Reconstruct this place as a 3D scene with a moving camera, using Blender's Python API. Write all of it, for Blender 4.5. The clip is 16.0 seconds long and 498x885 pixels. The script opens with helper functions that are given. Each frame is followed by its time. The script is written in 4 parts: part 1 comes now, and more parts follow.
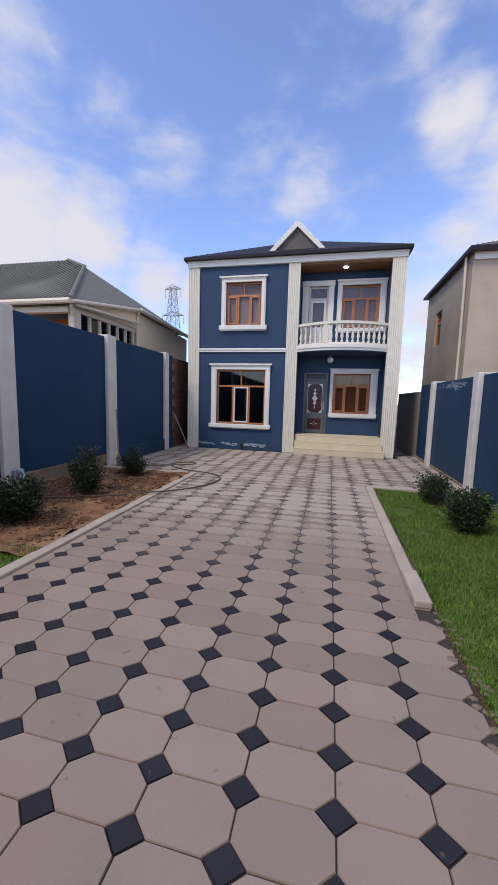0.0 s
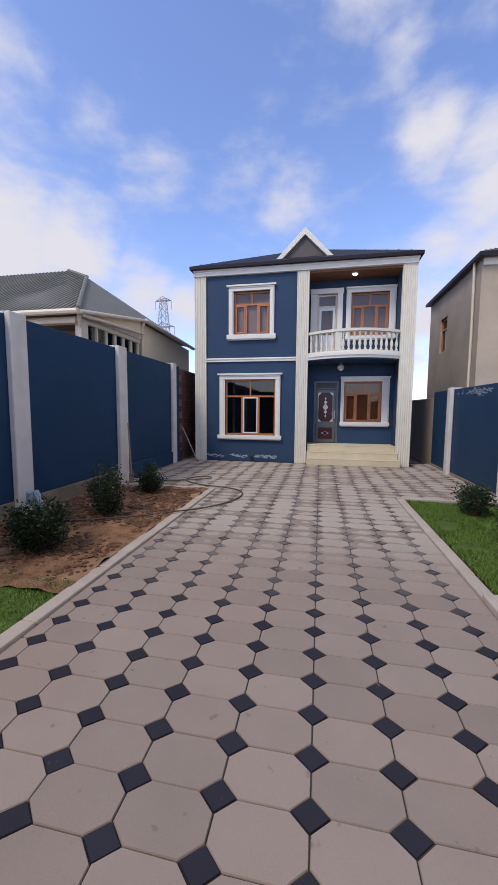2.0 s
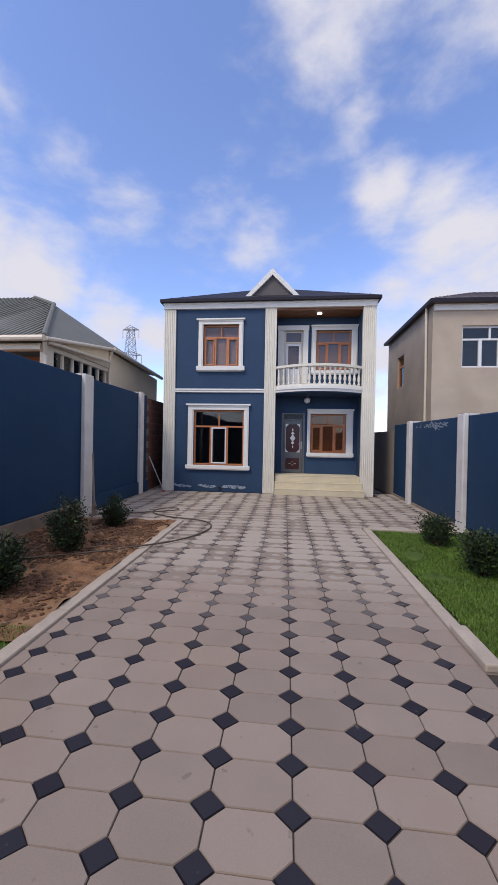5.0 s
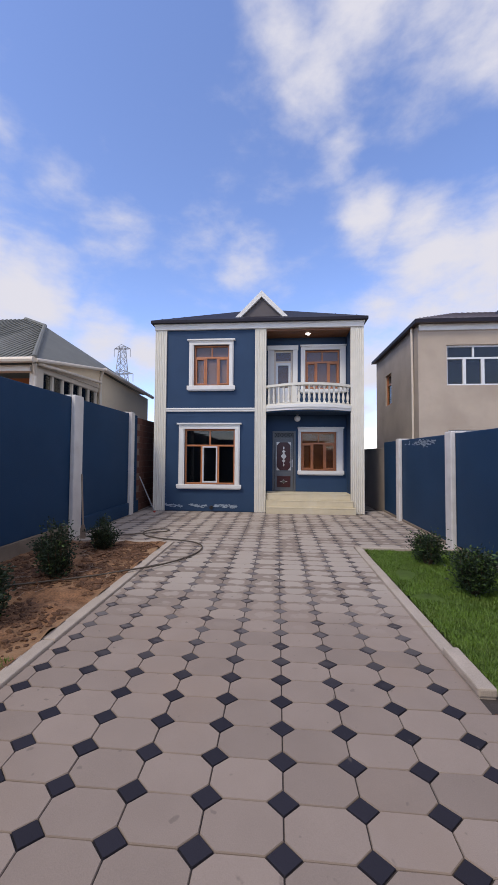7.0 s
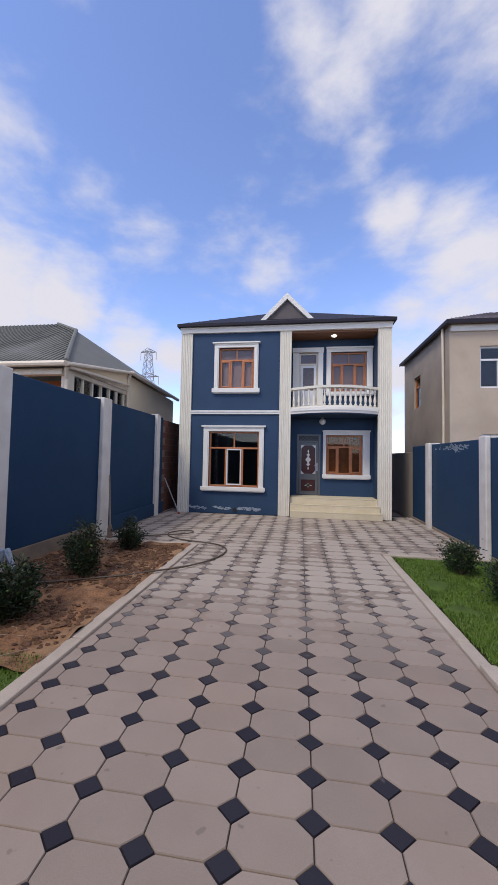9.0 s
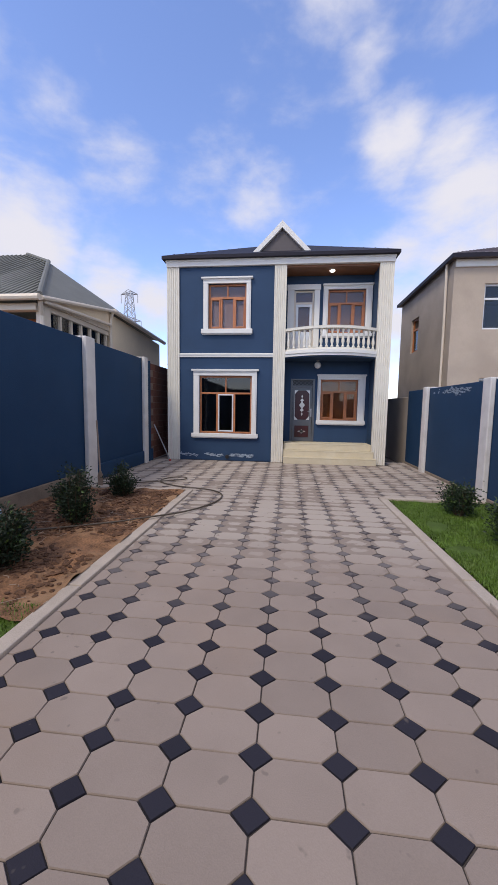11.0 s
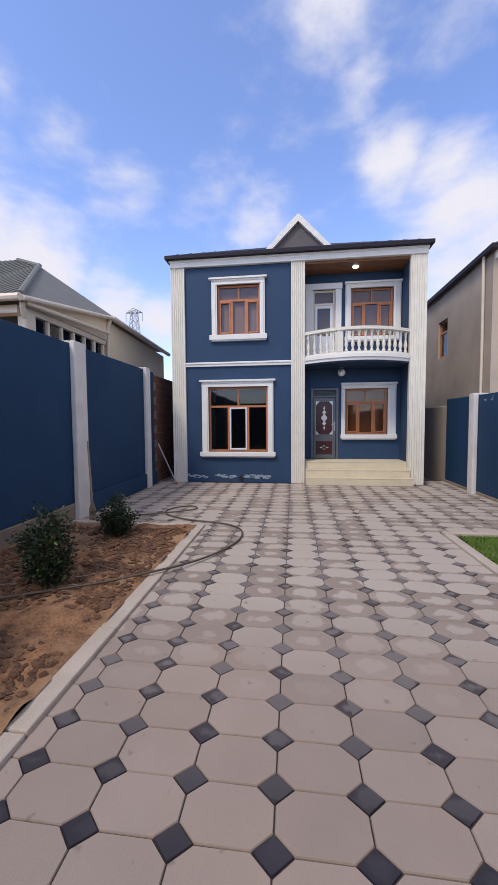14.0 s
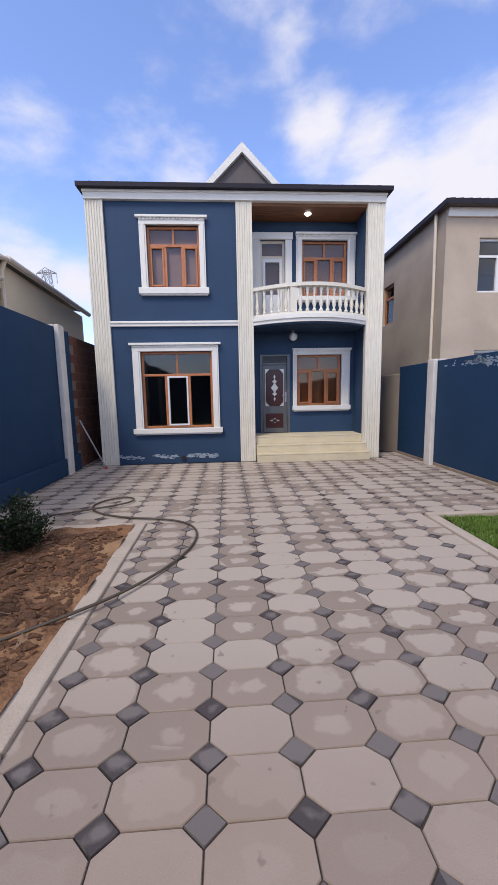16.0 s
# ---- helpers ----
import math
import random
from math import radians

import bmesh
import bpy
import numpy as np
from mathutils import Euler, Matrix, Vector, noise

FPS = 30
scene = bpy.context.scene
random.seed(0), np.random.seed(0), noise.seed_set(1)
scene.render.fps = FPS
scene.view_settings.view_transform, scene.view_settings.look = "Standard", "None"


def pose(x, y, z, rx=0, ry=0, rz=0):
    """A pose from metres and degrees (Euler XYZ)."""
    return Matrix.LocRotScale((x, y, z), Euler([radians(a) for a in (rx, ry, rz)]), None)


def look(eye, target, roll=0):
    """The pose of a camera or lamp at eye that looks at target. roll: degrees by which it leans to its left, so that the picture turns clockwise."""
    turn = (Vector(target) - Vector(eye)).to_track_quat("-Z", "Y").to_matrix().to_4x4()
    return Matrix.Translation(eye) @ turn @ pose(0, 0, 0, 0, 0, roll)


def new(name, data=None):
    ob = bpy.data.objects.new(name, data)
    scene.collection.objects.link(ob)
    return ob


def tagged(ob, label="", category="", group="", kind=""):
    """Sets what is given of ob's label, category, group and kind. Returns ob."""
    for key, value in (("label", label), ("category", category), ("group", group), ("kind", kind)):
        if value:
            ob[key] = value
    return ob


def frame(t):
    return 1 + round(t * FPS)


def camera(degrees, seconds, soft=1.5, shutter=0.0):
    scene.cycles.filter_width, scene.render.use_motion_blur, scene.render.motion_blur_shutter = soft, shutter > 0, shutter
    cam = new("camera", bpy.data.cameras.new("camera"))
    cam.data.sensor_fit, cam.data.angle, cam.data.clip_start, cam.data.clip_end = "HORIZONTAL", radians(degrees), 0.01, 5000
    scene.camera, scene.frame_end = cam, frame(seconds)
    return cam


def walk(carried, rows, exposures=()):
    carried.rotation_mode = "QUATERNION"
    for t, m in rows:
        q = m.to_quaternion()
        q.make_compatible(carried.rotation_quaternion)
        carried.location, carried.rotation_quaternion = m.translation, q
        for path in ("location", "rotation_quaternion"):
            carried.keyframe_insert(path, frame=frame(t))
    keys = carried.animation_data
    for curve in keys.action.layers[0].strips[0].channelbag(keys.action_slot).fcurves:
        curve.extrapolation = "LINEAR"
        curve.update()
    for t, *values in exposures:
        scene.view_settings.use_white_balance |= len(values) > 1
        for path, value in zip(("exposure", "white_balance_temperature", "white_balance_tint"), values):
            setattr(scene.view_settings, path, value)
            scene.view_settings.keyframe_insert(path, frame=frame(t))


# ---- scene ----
cam = camera(69.4, 16.0)
PATH = [
    (0, (0.088, -0.176, 1.673), (-0.341, 1.763, 1.436), 1.6),
    (0.5, (-0.055, -0.112, 1.649), (-0.533, 1.817, 1.427), 2.1),
    (1, (-0.265, -0.013, 1.658), (-0.777, 1.914, 1.492), -1.0),
    (1.5, (-0.418, 0.042, 1.664), (-0.934, 1.966, 1.481), 1.2),
    (2, (-0.602, 0.028, 1.689), (-0.985, 1.982, 1.505), 0.4),
    (2.5, (-0.685, 0.011, 1.705), (-1.078, 1.968, 1.577), 0.3),
    (3, (-0.695, 0.001, 1.709), (-1.045, 1.967, 1.605), 1.2),
    (3.5, (-0.7, -0.005, 1.704), (-1.05, 1.96, 1.575), 1.8),
    (4, (-0.703, -0.003, 1.722), (-1.072, 1.959, 1.614), 1.5),
    (4.5, (-0.692, 0.014, 1.72), (-1.007, 1.988, 1.64), 1.4),
    (4.7, (-0.682, 0.014, 1.72), (-0.918, 1.999, 1.663), 1.8),
    (6.8, (-0.628, -0.007, 1.783), (-0.768, 1.985, 1.879), -0.2),
    (7, (-0.638, -0.003, 1.781), (-0.796, 1.989, 1.855), 0.4),
    (7.5, (-0.665, -0.006, 1.813), (-0.925, 1.975, 1.887), -0.9),
    (8, (-0.701, -0.005, 1.803), (-1.1, 1.952, 1.898), -0.2),
    (8.5, (-0.706, 0.007, 1.801), (-1.11, 1.963, 1.896), 0.5),
    (9, (-0.686, 0.033, 1.792), (-0.97, 2.011, 1.878), 1.1),
    (9.2, (-0.680, 0.045, 1.790), (-0.934, 2.028, 1.854), 1.4),
    (11.3, (-0.930, 0.440, 1.650), (-1.117, 2.419, 1.433), 0.8),
    (11.5, (-0.955, 0.517, 1.638), (-1.1, 2.499, 1.415), 0.5),
    (12, (-1.033, 0.744, 1.64), (-1.259, 2.719, 1.429), -0.4),
    (12.5, (-1.075, 1.015, 1.661), (-1.295, 2.996, 1.495), 1.0),
    (13, (-1.183, 1.244, 1.665), (-1.332, 3.232, 1.512), 0.8),
    (13.5, (-1.311, 1.411, 1.694), (-1.506, 3.395, 1.536), 0.8),
    (14, (-1.323, 1.644, 1.67), (-1.565, 3.626, 1.557), -0.4),
    (14.5, (-1.359, 1.877, 1.66), (-1.638, 3.847, 1.465), 0.7),
    (15, (-1.519, 2.114, 1.642), (-1.64, 4.1, 1.439), -0.3),
    (15.5, (-1.645, 2.406, 1.624), (-1.748, 4.386, 1.357), -0.8),
    (16, (-1.676, 2.800, 1.602), (-1.559, 4.780, 1.340), -1.1),
]
walk(cam, [(t, look(eye, target, roll)) for t, eye, target, roll in PATH], [(0.0, -0.18), (7.0, -0.20), (9.2, -0.18), (11.5, -0.08), (14.0, -0.02), (16.0, 0.04)])

# ---- light ----
SUN_EL, SUN_AZ = 50.0, 214.0     # azimuth clockwise from +y
world = bpy.data.worlds.new("sky")
scene.world = world
world.use_nodes = True


def sky_nodes():
    nt = world.node_tree
    nt.nodes.clear()
    N, L = nt.nodes.new, nt.links.new
    out, bg = N("ShaderNodeOutputWorld"), N("ShaderNodeBackground")
    sky = N("ShaderNodeTexSky")
    sky.sky_type, sky.sun_disc = "NISHITA", False
    sky.sun_elevation, sky.sun_rotation = radians(SUN_EL), radians(SUN_AZ)
    sky.air_density, sky.dust_density, sky.ozone_density = 1.0, 0.6, 2.0
    tc = N("ShaderNodeTexCoord")
    # clouds: noise on the sky dome, gathered round a few cloud banks
    nz = N("ShaderNodeTexNoise")
    nz.inputs["Scale"].default_value, nz.inputs["Detail"].default_value, nz.inputs["Roughness"].default_value = 5.0, 9.0, 0.56
    nz.inputs["Distortion"].default_value = 0.1
    flat = N("ShaderNodeVectorMath")
    flat.operation = "MULTIPLY"
    flat.inputs[1].default_value = (1.0, 1.0, 1.9)
    L(tc.outputs["Generated"], flat.inputs[0]), L(flat.outputs[0], nz.inputs["Vector"])
    total = None
    for (az, el), size, gain in CLOUDS:
        a, e = radians(az), radians(el)
        d = N("ShaderNodeVectorMath")
        d.operation = "DISTANCE"
        size *= 1.22
        d.inputs[1].default_value = (math.sin(a) * math.cos(e), math.cos(a) * math.cos(e), math.sin(e))
        L(tc.outputs["Generated"], d.inputs[0])
        m = N("ShaderNodeMapRange")
        m.interpolation_type = "SMOOTHSTEP"
        m.inputs["From Min"].default_value, m.inputs["From Max"].default_value = size, 0.0
        m.inputs["To Min"].default_value, m.inputs["To Max"].default_value = 0.0, gain
        L(d.outputs["Value"], m.inputs["Value"])
        if total is None:
            total = m.outputs["Result"]
        else:
            s = N("ShaderNodeMath")
            s.operation = "MAXIMUM"
            L(total, s.inputs[0]), L(m.outputs["Result"], s.inputs[1])
            total = s.outputs[0]
    add = N("ShaderNodeMath")
    add.operation = "ADD"
    L(nz.outputs["Fac"], add.inputs[0]), L(total, add.inputs[1])
    cover = N("ShaderNodeMapRange")
    cover.interpolation_type = "SMOOTHSTEP"
    cover.inputs["From Min"].default_value, cover.inputs["From Max"].default_value = 0.53, 1.0
    L(add.outputs[0], cover.inputs["Value"])
    gain = N("ShaderNodeMix")
    gain.data_type, gain.blend_type = "RGBA", "MULTIPLY"
    gain.inputs[0].default_value = 1.0
    gain.inputs[7].default_value = SKY_TINT
    L(sky.outputs["Color"], gain.inputs[6])
    mix = N("ShaderNodeMix")
    mix.data_type = "RGBA"
    mix.inputs[7].default_value = CLOUD_COLOUR
    L(cover.outputs["Result"], mix.inputs[0]), L(gain.outputs[2], mix.inputs[6])
    L(mix.outputs[2], bg.inputs["Color"])
    bg.inputs["Strength"].default_value = SKY_STRENGTH
    L(bg.outputs[0], out.inputs[0])


SKY_STRENGTH, SKY_TINT, CLOUD_COLOUR = 0.13, (2.10, 2.02, 2.42, 1), (6.7, 6.6, 7.3, 1)
CLOUDS = [((15, 33), 0.13, 0.46), ((20, 31), 0.13, 0.46), ((24, 25), 0.20, 0.48), ((32, 24), 0.24, 0.46), ((16, 22), 0.10, 0.34), ((7, 46), 0.11, 0.36), ((10, 40), 0.08, 0.34), ((1, 52), 0.12, 0.38),
          ((14, 52), 0.22, 0.36), ((28, 48), 0.26, 0.38), ((-46, 20), 0.22, 0.48), ((-36, 20), 0.16, 0.48), ((-27, 18), 0.13, 0.46), ((-20, 15), 0.13, 0.44), ((-32, 35), 0.13, 0.19), ((-26, 31), 0.12, 0.20), ((-46, 36), 0.15, 0.31), ((-13, 32), 0.12, 0.17), ((-7, 29), 0.10, 0.16),
          ((12, 10), 0.24, 0.40), ((40, 14), 0.3, 0.42), ((-50, 10), 0.3, 0.42),
          # unseen banks at the sides, behind and overhead, added to whiten the ambient light
          ((75, 35), 0.55, 0.48), ((110, 35), 0.7, 0.52), ((150, 40), 0.7, 0.48), ((-150, 40), 0.6, 0.44), ((-110, 35), 0.5, 0.44), ((90, 75), 0.65, 0.48), ((-90, 12), 0.35, 0.4)]
sky_nodes()
sun = new("sun", bpy.data.lights.new("sun", "SUN"))
sun.data.energy, sun.data.angle, sun.data.color = 2.0, radians(14), (1.0, 0.91, 0.76)
_a, _e = radians(SUN_AZ), radians(SUN_EL)
sun.matrix_world = look((0, 0, 30), (-math.sin(_a) * math.cos(_e) * 10, -math.cos(_a) * math.cos(_e) * 10, 30 - math.sin(_e) * 10))


# ---- materials ----
def material(name, colour, rough=0.7, metal=0.0, vary=0.15, scale=6.0, fine=90.0, bump=0.15, stain=None, stain_amount=0.0, stain_scale=1.2, per_object=0.0, spec=0.5):
    """Paint, stone or soil: a base colour broken at two scales, optional stains, and fine relief."""
    mat = bpy.data.materials.new(name)
    mat.use_nodes = True
    nt = mat.node_tree
    N, L = nt.nodes.new, nt.links.new
    b = nt.nodes["Principled BSDF"]
    b.inputs["Roughness"].default_value, b.inputs["Metallic"].default_value = rough, metal
    b.inputs["Specular IOR Level"].default_value = spec
    geo = N("ShaderNodeNewGeometry")
    n1, n2 = N("ShaderNodeTexNoise"), N("ShaderNodeTexNoise")
    for n, s, d in ((n1, scale, 5.0), (n2, fine, 3.0)):
        n.inputs["Scale"].default_value, n.inputs["Detail"].default_value = s, d
        L(geo.outputs["Position"], n.inputs["Vector"])
    s = N("ShaderNodeMath")
    s.operation = "ADD"
    L(n1.outputs["Fac"], s.inputs[0]), L(n2.outputs["Fac"], s.inputs[1])
    last = s.outputs[0]
    if per_object:
        oi, mm = N("ShaderNodeObjectInfo"), N("ShaderNodeMath")
        mm.operation = "MULTIPLY_ADD"
        mm.inputs[1].default_value = per_object
        L(oi.outputs["Random"], mm.inputs[0]), L(last, mm.inputs[2])
        last = mm.outputs[0]
    r = N("ShaderNodeMapRange")
    r.inputs["From Min"].default_value, r.inputs["From Max"].default_value = 0.7, 1.3 + per_object
    r.inputs["To Min"].default_value, r.inputs["To Max"].default_value = 1 - vary, 1 + vary
    L(last, r.inputs["Value"])
    m = N("ShaderNodeVectorMath")
    m.operation = "SCALE"
    m.inputs[0].default_value = colour
    L(r.outputs["Result"], m.inputs["Scale"])
    col = m.outputs["Vector"]
    if stain:
        n3, r3, mx = N("ShaderNodeTexNoise"), N("ShaderNodeMapRange"), N("ShaderNodeMix")
        n3.inputs["Scale"].default_value, n3.inputs["Detail"].default_value = stain_scale, 6.0
        L(geo.outputs["Position"], n3.inputs["Vector"])
        r3.inputs["From Min"].default_value, r3.inputs["From Max"].default_value = 0.5, 0.72
        r3.inputs["To Max"].default_value = stain_amount
        L(n3.outputs["Fac"], r3.inputs["Value"])
        mx.data_type = "RGBA"
        mx.inputs[7].default_value = (*stain, 1)
        L(r3.outputs["Result"], mx.inputs[0]), L(col, mx.inputs[6])
        col = mx.outputs[2]
    L(col, b.inputs["Base Color"])
    if bump:
        bp = N("ShaderNodeBump")
        bp.inputs["Strength"].default_value, bp.inputs["Distance"].default_value = bump, 0.01
        L(s.outputs[0], bp.inputs["Height"]), L(bp.outputs["Normal"], b.inputs["Normal"])
    return mat


def paver_material(name, colour, damp, pale, share, origin, spread, reach, zone, soft):
    """Cast concrete: grain, a tone for each paver, and drying patches where the yard was hosed."""
    mat = material(name, colour, 0.75, vary=0.17, scale=3.0, fine=160, bump=0.15, per_object=0.9, stain=tuple(c * k for c, k in zip(colour, (1.05, 0.99, 0.93))), stain_amount=0.7, stain_scale=0.9)
    nt = mat.node_tree
    N, L = nt.nodes.new, nt.links.new
    b = nt.nodes["Principled BSDF"]
    b.inputs["Specular IOR Level"].default_value = 0.25
    col = b.inputs["Base Color"].links[0].from_socket
    geo, ns = N("ShaderNodeNewGeometry"), N("ShaderNodeTexNoise")
    ns.inputs["Scale"].default_value, ns.inputs["Detail"].default_value = 9.0, 3.0
    L(geo.outputs["Position"], ns.inputs["Vector"])
    sep, hosed = N("ShaderNodeSeparateXYZ"), N("ShaderNodeMapRange")
    L(geo.outputs["Position"], sep.inputs[0])
    hosed.interpolation_type = "SMOOTHSTEP"
    hosed.inputs["From Min"].default_value, hosed.inputs["From Max"].default_value = zone
    L(sep.outputs["Y"], hosed.inputs["Value"])
    # pavers dry from their middles outwards, each at its own pace
    def vec(op, a, c=None):
        v = N("ShaderNodeVectorMath")
        v.operation = op
        L(a, v.inputs[0])
        if c is not None:
            v.inputs[1].default_value = c
        return v
    cell = vec("DIVIDE", vec("SUBTRACT", geo.outputs["Position"], (origin[0], origin[1], 0.0)).outputs[0], (0.40, 0.2555, 1.0))
    local = vec("MULTIPLY", vec("SUBTRACT", vec("FRACTION", cell.outputs[0]).outputs[0], (0.5, 0.5, 0.0)).outputs[0], (1.0, 1.0, 0.0))
    far = vec("LENGTH", local.outputs[0])
    wn = N("ShaderNodeTexWhiteNoise")
    L(vec("MULTIPLY", vec("FLOOR", cell.outputs[0]).outputs[0], (1.0, 1.0, 0.0)).outputs[0], wn.inputs["Vector"])
    pace = N("ShaderNodeMath")
    pace.operation = "MULTIPLY_ADD"
    pace.inputs[1].default_value = spread
    L(wn.outputs["Value"], pace.inputs[0]), L(far.outputs["Value"], pace.inputs[2])
    am = N("ShaderNodeMath")
    am.operation = "MULTIPLY_ADD"
    am.inputs[1].default_value = -0.55
    L(ns.outputs["Fac"], am.inputs[0]), L(pace.outputs[0], am.inputs[2])
    dry = N("ShaderNodeMapRange")
    dry.inputs["From Min"].default_value, dry.inputs["From Max"].default_value = reach, reach - soft
    L(am.outputs[0], dry.inputs["Value"])
    mw = N("ShaderNodeMath")
    mw.operation = "MULTIPLY"
    L(hosed.outputs[0], mw.inputs[0])
    mw.inputs[1].default_value = share
    first, second = N("ShaderNodeMix"), N("ShaderNodeMix")
    for m in (first, second):
        m.data_type = "RGBA"
    first.inputs[6].default_value, first.inputs[7].default_value = (*damp, 1), (*pale, 1)
    L(dry.outputs[0], first.inputs[0])
    L(mw.outputs[0], second.inputs[0]), L(col, second.inputs[6]), L(first.outputs[2], second.inputs[7])
    # small dark drips and grime
    sp, spr, grime = N("ShaderNodeTexNoise"), N("ShaderNodeMapRange"), N("ShaderNodeMix")
    sp.inputs["Scale"].default_value, sp.inputs["Detail"].default_value = 11.0, 2.0
    L(geo.outputs["Position"], sp.inputs["Vector"])
    spr.inputs["From Min"].default_value, spr.inputs["From Max"].default_value, spr.inputs["To Max"].default_value = 0.69, 0.74, 0.55
    L(sp.outputs["Fac"], spr.inputs["Value"])
    grime.data_type = "RGBA"
    grime.inputs[7].default_value = (0.16, 0.13, 0.11, 1)
    L(spr.outputs[0], grime.inputs[0]), L(second.outputs[2], grime.inputs[6])
    L(grime.outputs[2], b.inputs["Base Color"])
    return mat


def glass_material():
    mat = bpy.data.materials.new("window_glass")
    mat.use_nodes = True
    nt = mat.node_tree
    N, L = nt.nodes.new, nt.links.new
    nt.nodes.remove(nt.nodes["Principled BSDF"])
    mix, fr, tr, gl = N("ShaderNodeMixShader"), N("ShaderNodeFresnel"), N("ShaderNodeBsdfTransparent"), N("ShaderNodeBsdfGlossy")
    fr.inputs["IOR"].default_value = 1.5
    tr.inputs["Color"].default_value = (0.72, 0.72, 0.72, 1)
    gl.inputs["Roughness"].default_value = 0.02
    L(fr.outputs[0], mix.inputs[0]), L(tr.outputs[0], mix.inputs[1]), L(gl.outputs[0], mix.inputs[2])
    L(mix.outputs[0], nt.nodes["Material Output"].inputs[0])
    return mat


BLUE = material("blue_paint", (0.030, 0.060, 0.118), 0.62, vary=0.10, scale=1.6, fine=120, bump=0.25, stain=(0.040, 0.072, 0.130), stain_amount=0.3, spec=0.2)
FENCE_BLUE = material("fence_blue_paint", (0.014, 0.044, 0.098), 0.6, vary=0.14, scale=1.1, fine=60, bump=0.35, stain=(0.026, 0.060, 0.122), stain_amount=0.4, spec=0.2)
WHITE = material("white_plaster", (0.74, 0.72, 0.68), 0.7, vary=0.05, scale=3, bump=0.1)
CREAM = material("cream_plaster", (0.70, 0.66, 0.57), 0.7, vary=0.06, scale=4, bump=0.1)
POST = material("fence_post_whitewash", (0.66, 0.62, 0.58), 0.8, vary=0.08, scale=4, bump=0.3, stain=(0.45, 0.40, 0.36), stain_amount=0.35, stain_scale=2.5)
ROOF = material("dark_roof_sheet", (0.020, 0.018, 0.028), 0.6, vary=0.1, bump=0.05, spec=0.2)
GREENROOF = material("grey_green_roof_sheet", (0.160, 0.160, 0.142), 0.75, vary=0.12, scale=2, bump=0.05)
BROWNROOF = material("brown_roof_sheet", (0.10, 0.075, 0.07), 0.5, vary=0.12, scale=2, bump=0.05)
GUTTER = material("cream_metal_gutter", (0.70, 0.60, 0.48), 0.45, vary=0.06)
RENDER = material("beige_render", (0.44, 0.36, 0.285), 0.85, vary=0.14, scale=1.2, bump=0.3, stain=(0.33, 0.26, 0.20), stain_amount=0.5, stain_scale=0.9)
YELLOW = material("pale_yellow_render", (0.84, 0.69, 0.49), 0.85, vary=0.08, scale=1.2, bump=0.2)
ORANGE = material("orange_brown_board", (0.50, 0.17, 0.06), 0.6, vary=0.2, scale=2)
STONE = material("cream_limestone", (0.62, 0.54, 0.38), 0.7, vary=0.10, scale=3, bump=0.15, stain=(0.66, 0.60, 0.47), stain_amount=0.6, stain_scale=4)
WOOD = material("orange_brown_window_wood", (0.46, 0.165, 0.060), 0.42, vary=0.2, scale=9, fine=40, bump=0.05)
CEILWOOD = material("brown_panel_ceiling", (0.20, 0.085, 0.035), 0.5, vary=0.15, scale=3, bump=0.05)
PVC = material("white_plastic_frame", (0.70, 0.70, 0.70), 0.35, vary=0.03, bump=0)
GREYDOOR = material("grey_steel_door", (0.12, 0.125, 0.13), 0.4, metal=0.3, vary=0.08, bump=0.05)
DARKRED = material("dark_red_panel", (0.050, 0.012, 0.010), 0.3, vary=0.2, scale=10, bump=0.05)
BLACK = material("black_iron", (0.02, 0.02, 0.022), 0.4, vary=0.1, bump=0)
SILVER = material("silver_ornament", (0.62, 0.58, 0.52), 0.35, metal=0.6, vary=0.08)
KERB = material("concrete_kerb", (0.47, 0.395, 0.325), 0.85, vary=0.12, scale=4, bump=0.4, stain=(0.34, 0.28, 0.22), stain_amount=0.45, stain_scale=2.2)
SOIL = material("turned_brown_soil", (0.200, 0.100, 0.048), 0.95, vary=0.6, scale=7, fine=45, bump=1.0, stain=(0.36, 0.22, 0.12), stain_amount=0.8, stain_scale=2.2)
CLOD = material("dark_soil_clods", (0.120, 0.060, 0.032), 0.95, vary=0.5, scale=9, fine=70, bump=1.0)
JOINT = material("joint_sand", (0.055, 0.045, 0.040), 0.95, vary=0.2, scale=10, bump=0.4)
PLINTH = material("bare_concrete", (0.24, 0.19, 0.145), 0.95, vary=0.2, scale=4, bump=0.7, stain=(0.13, 0.10, 0.08), stain_amount=0.6)
BRICK = material("reddish_brown_block", (0.14, 0.055, 0.035), 0.9, vary=0.3, scale=6, bump=0.6, per_object=0.5)
MORTAR = material("grey_mortar", (0.19, 0.13, 0.10), 0.95, vary=0.2, scale=8, bump=0.4)
HOSE = material("dull_green_grey_hose", (0.085, 0.066, 0.048), 0.55, vary=0.15, scale=14, bump=0.1)
STEEL = material("galvanised_steel", (0.35, 0.35, 0.36), 0.5, metal=0.6, vary=0.1)
HANDLE = material("worn_wooden_handle", (0.30, 0.22, 0.16), 0.7, vary=0.2, scale=9)
TURF = material("turf_ground", (0.065, 0.110, 0.012), 0.95, vary=0.4, scale=5, fine=60, bump=0.8)
GRASS = material("grass_blades", (0.095, 0.170, 0.014), 0.6, vary=0.35, scale=2.5, fine=30, bump=0, stain=(0.12, 0.175, 0.02), stain_amount=0.6, stain_scale=3)
LEAF = material("dark_green_leaves", (0.014, 0.030, 0.011), 0.55, vary=0.4, scale=12, fine=50, bump=0)
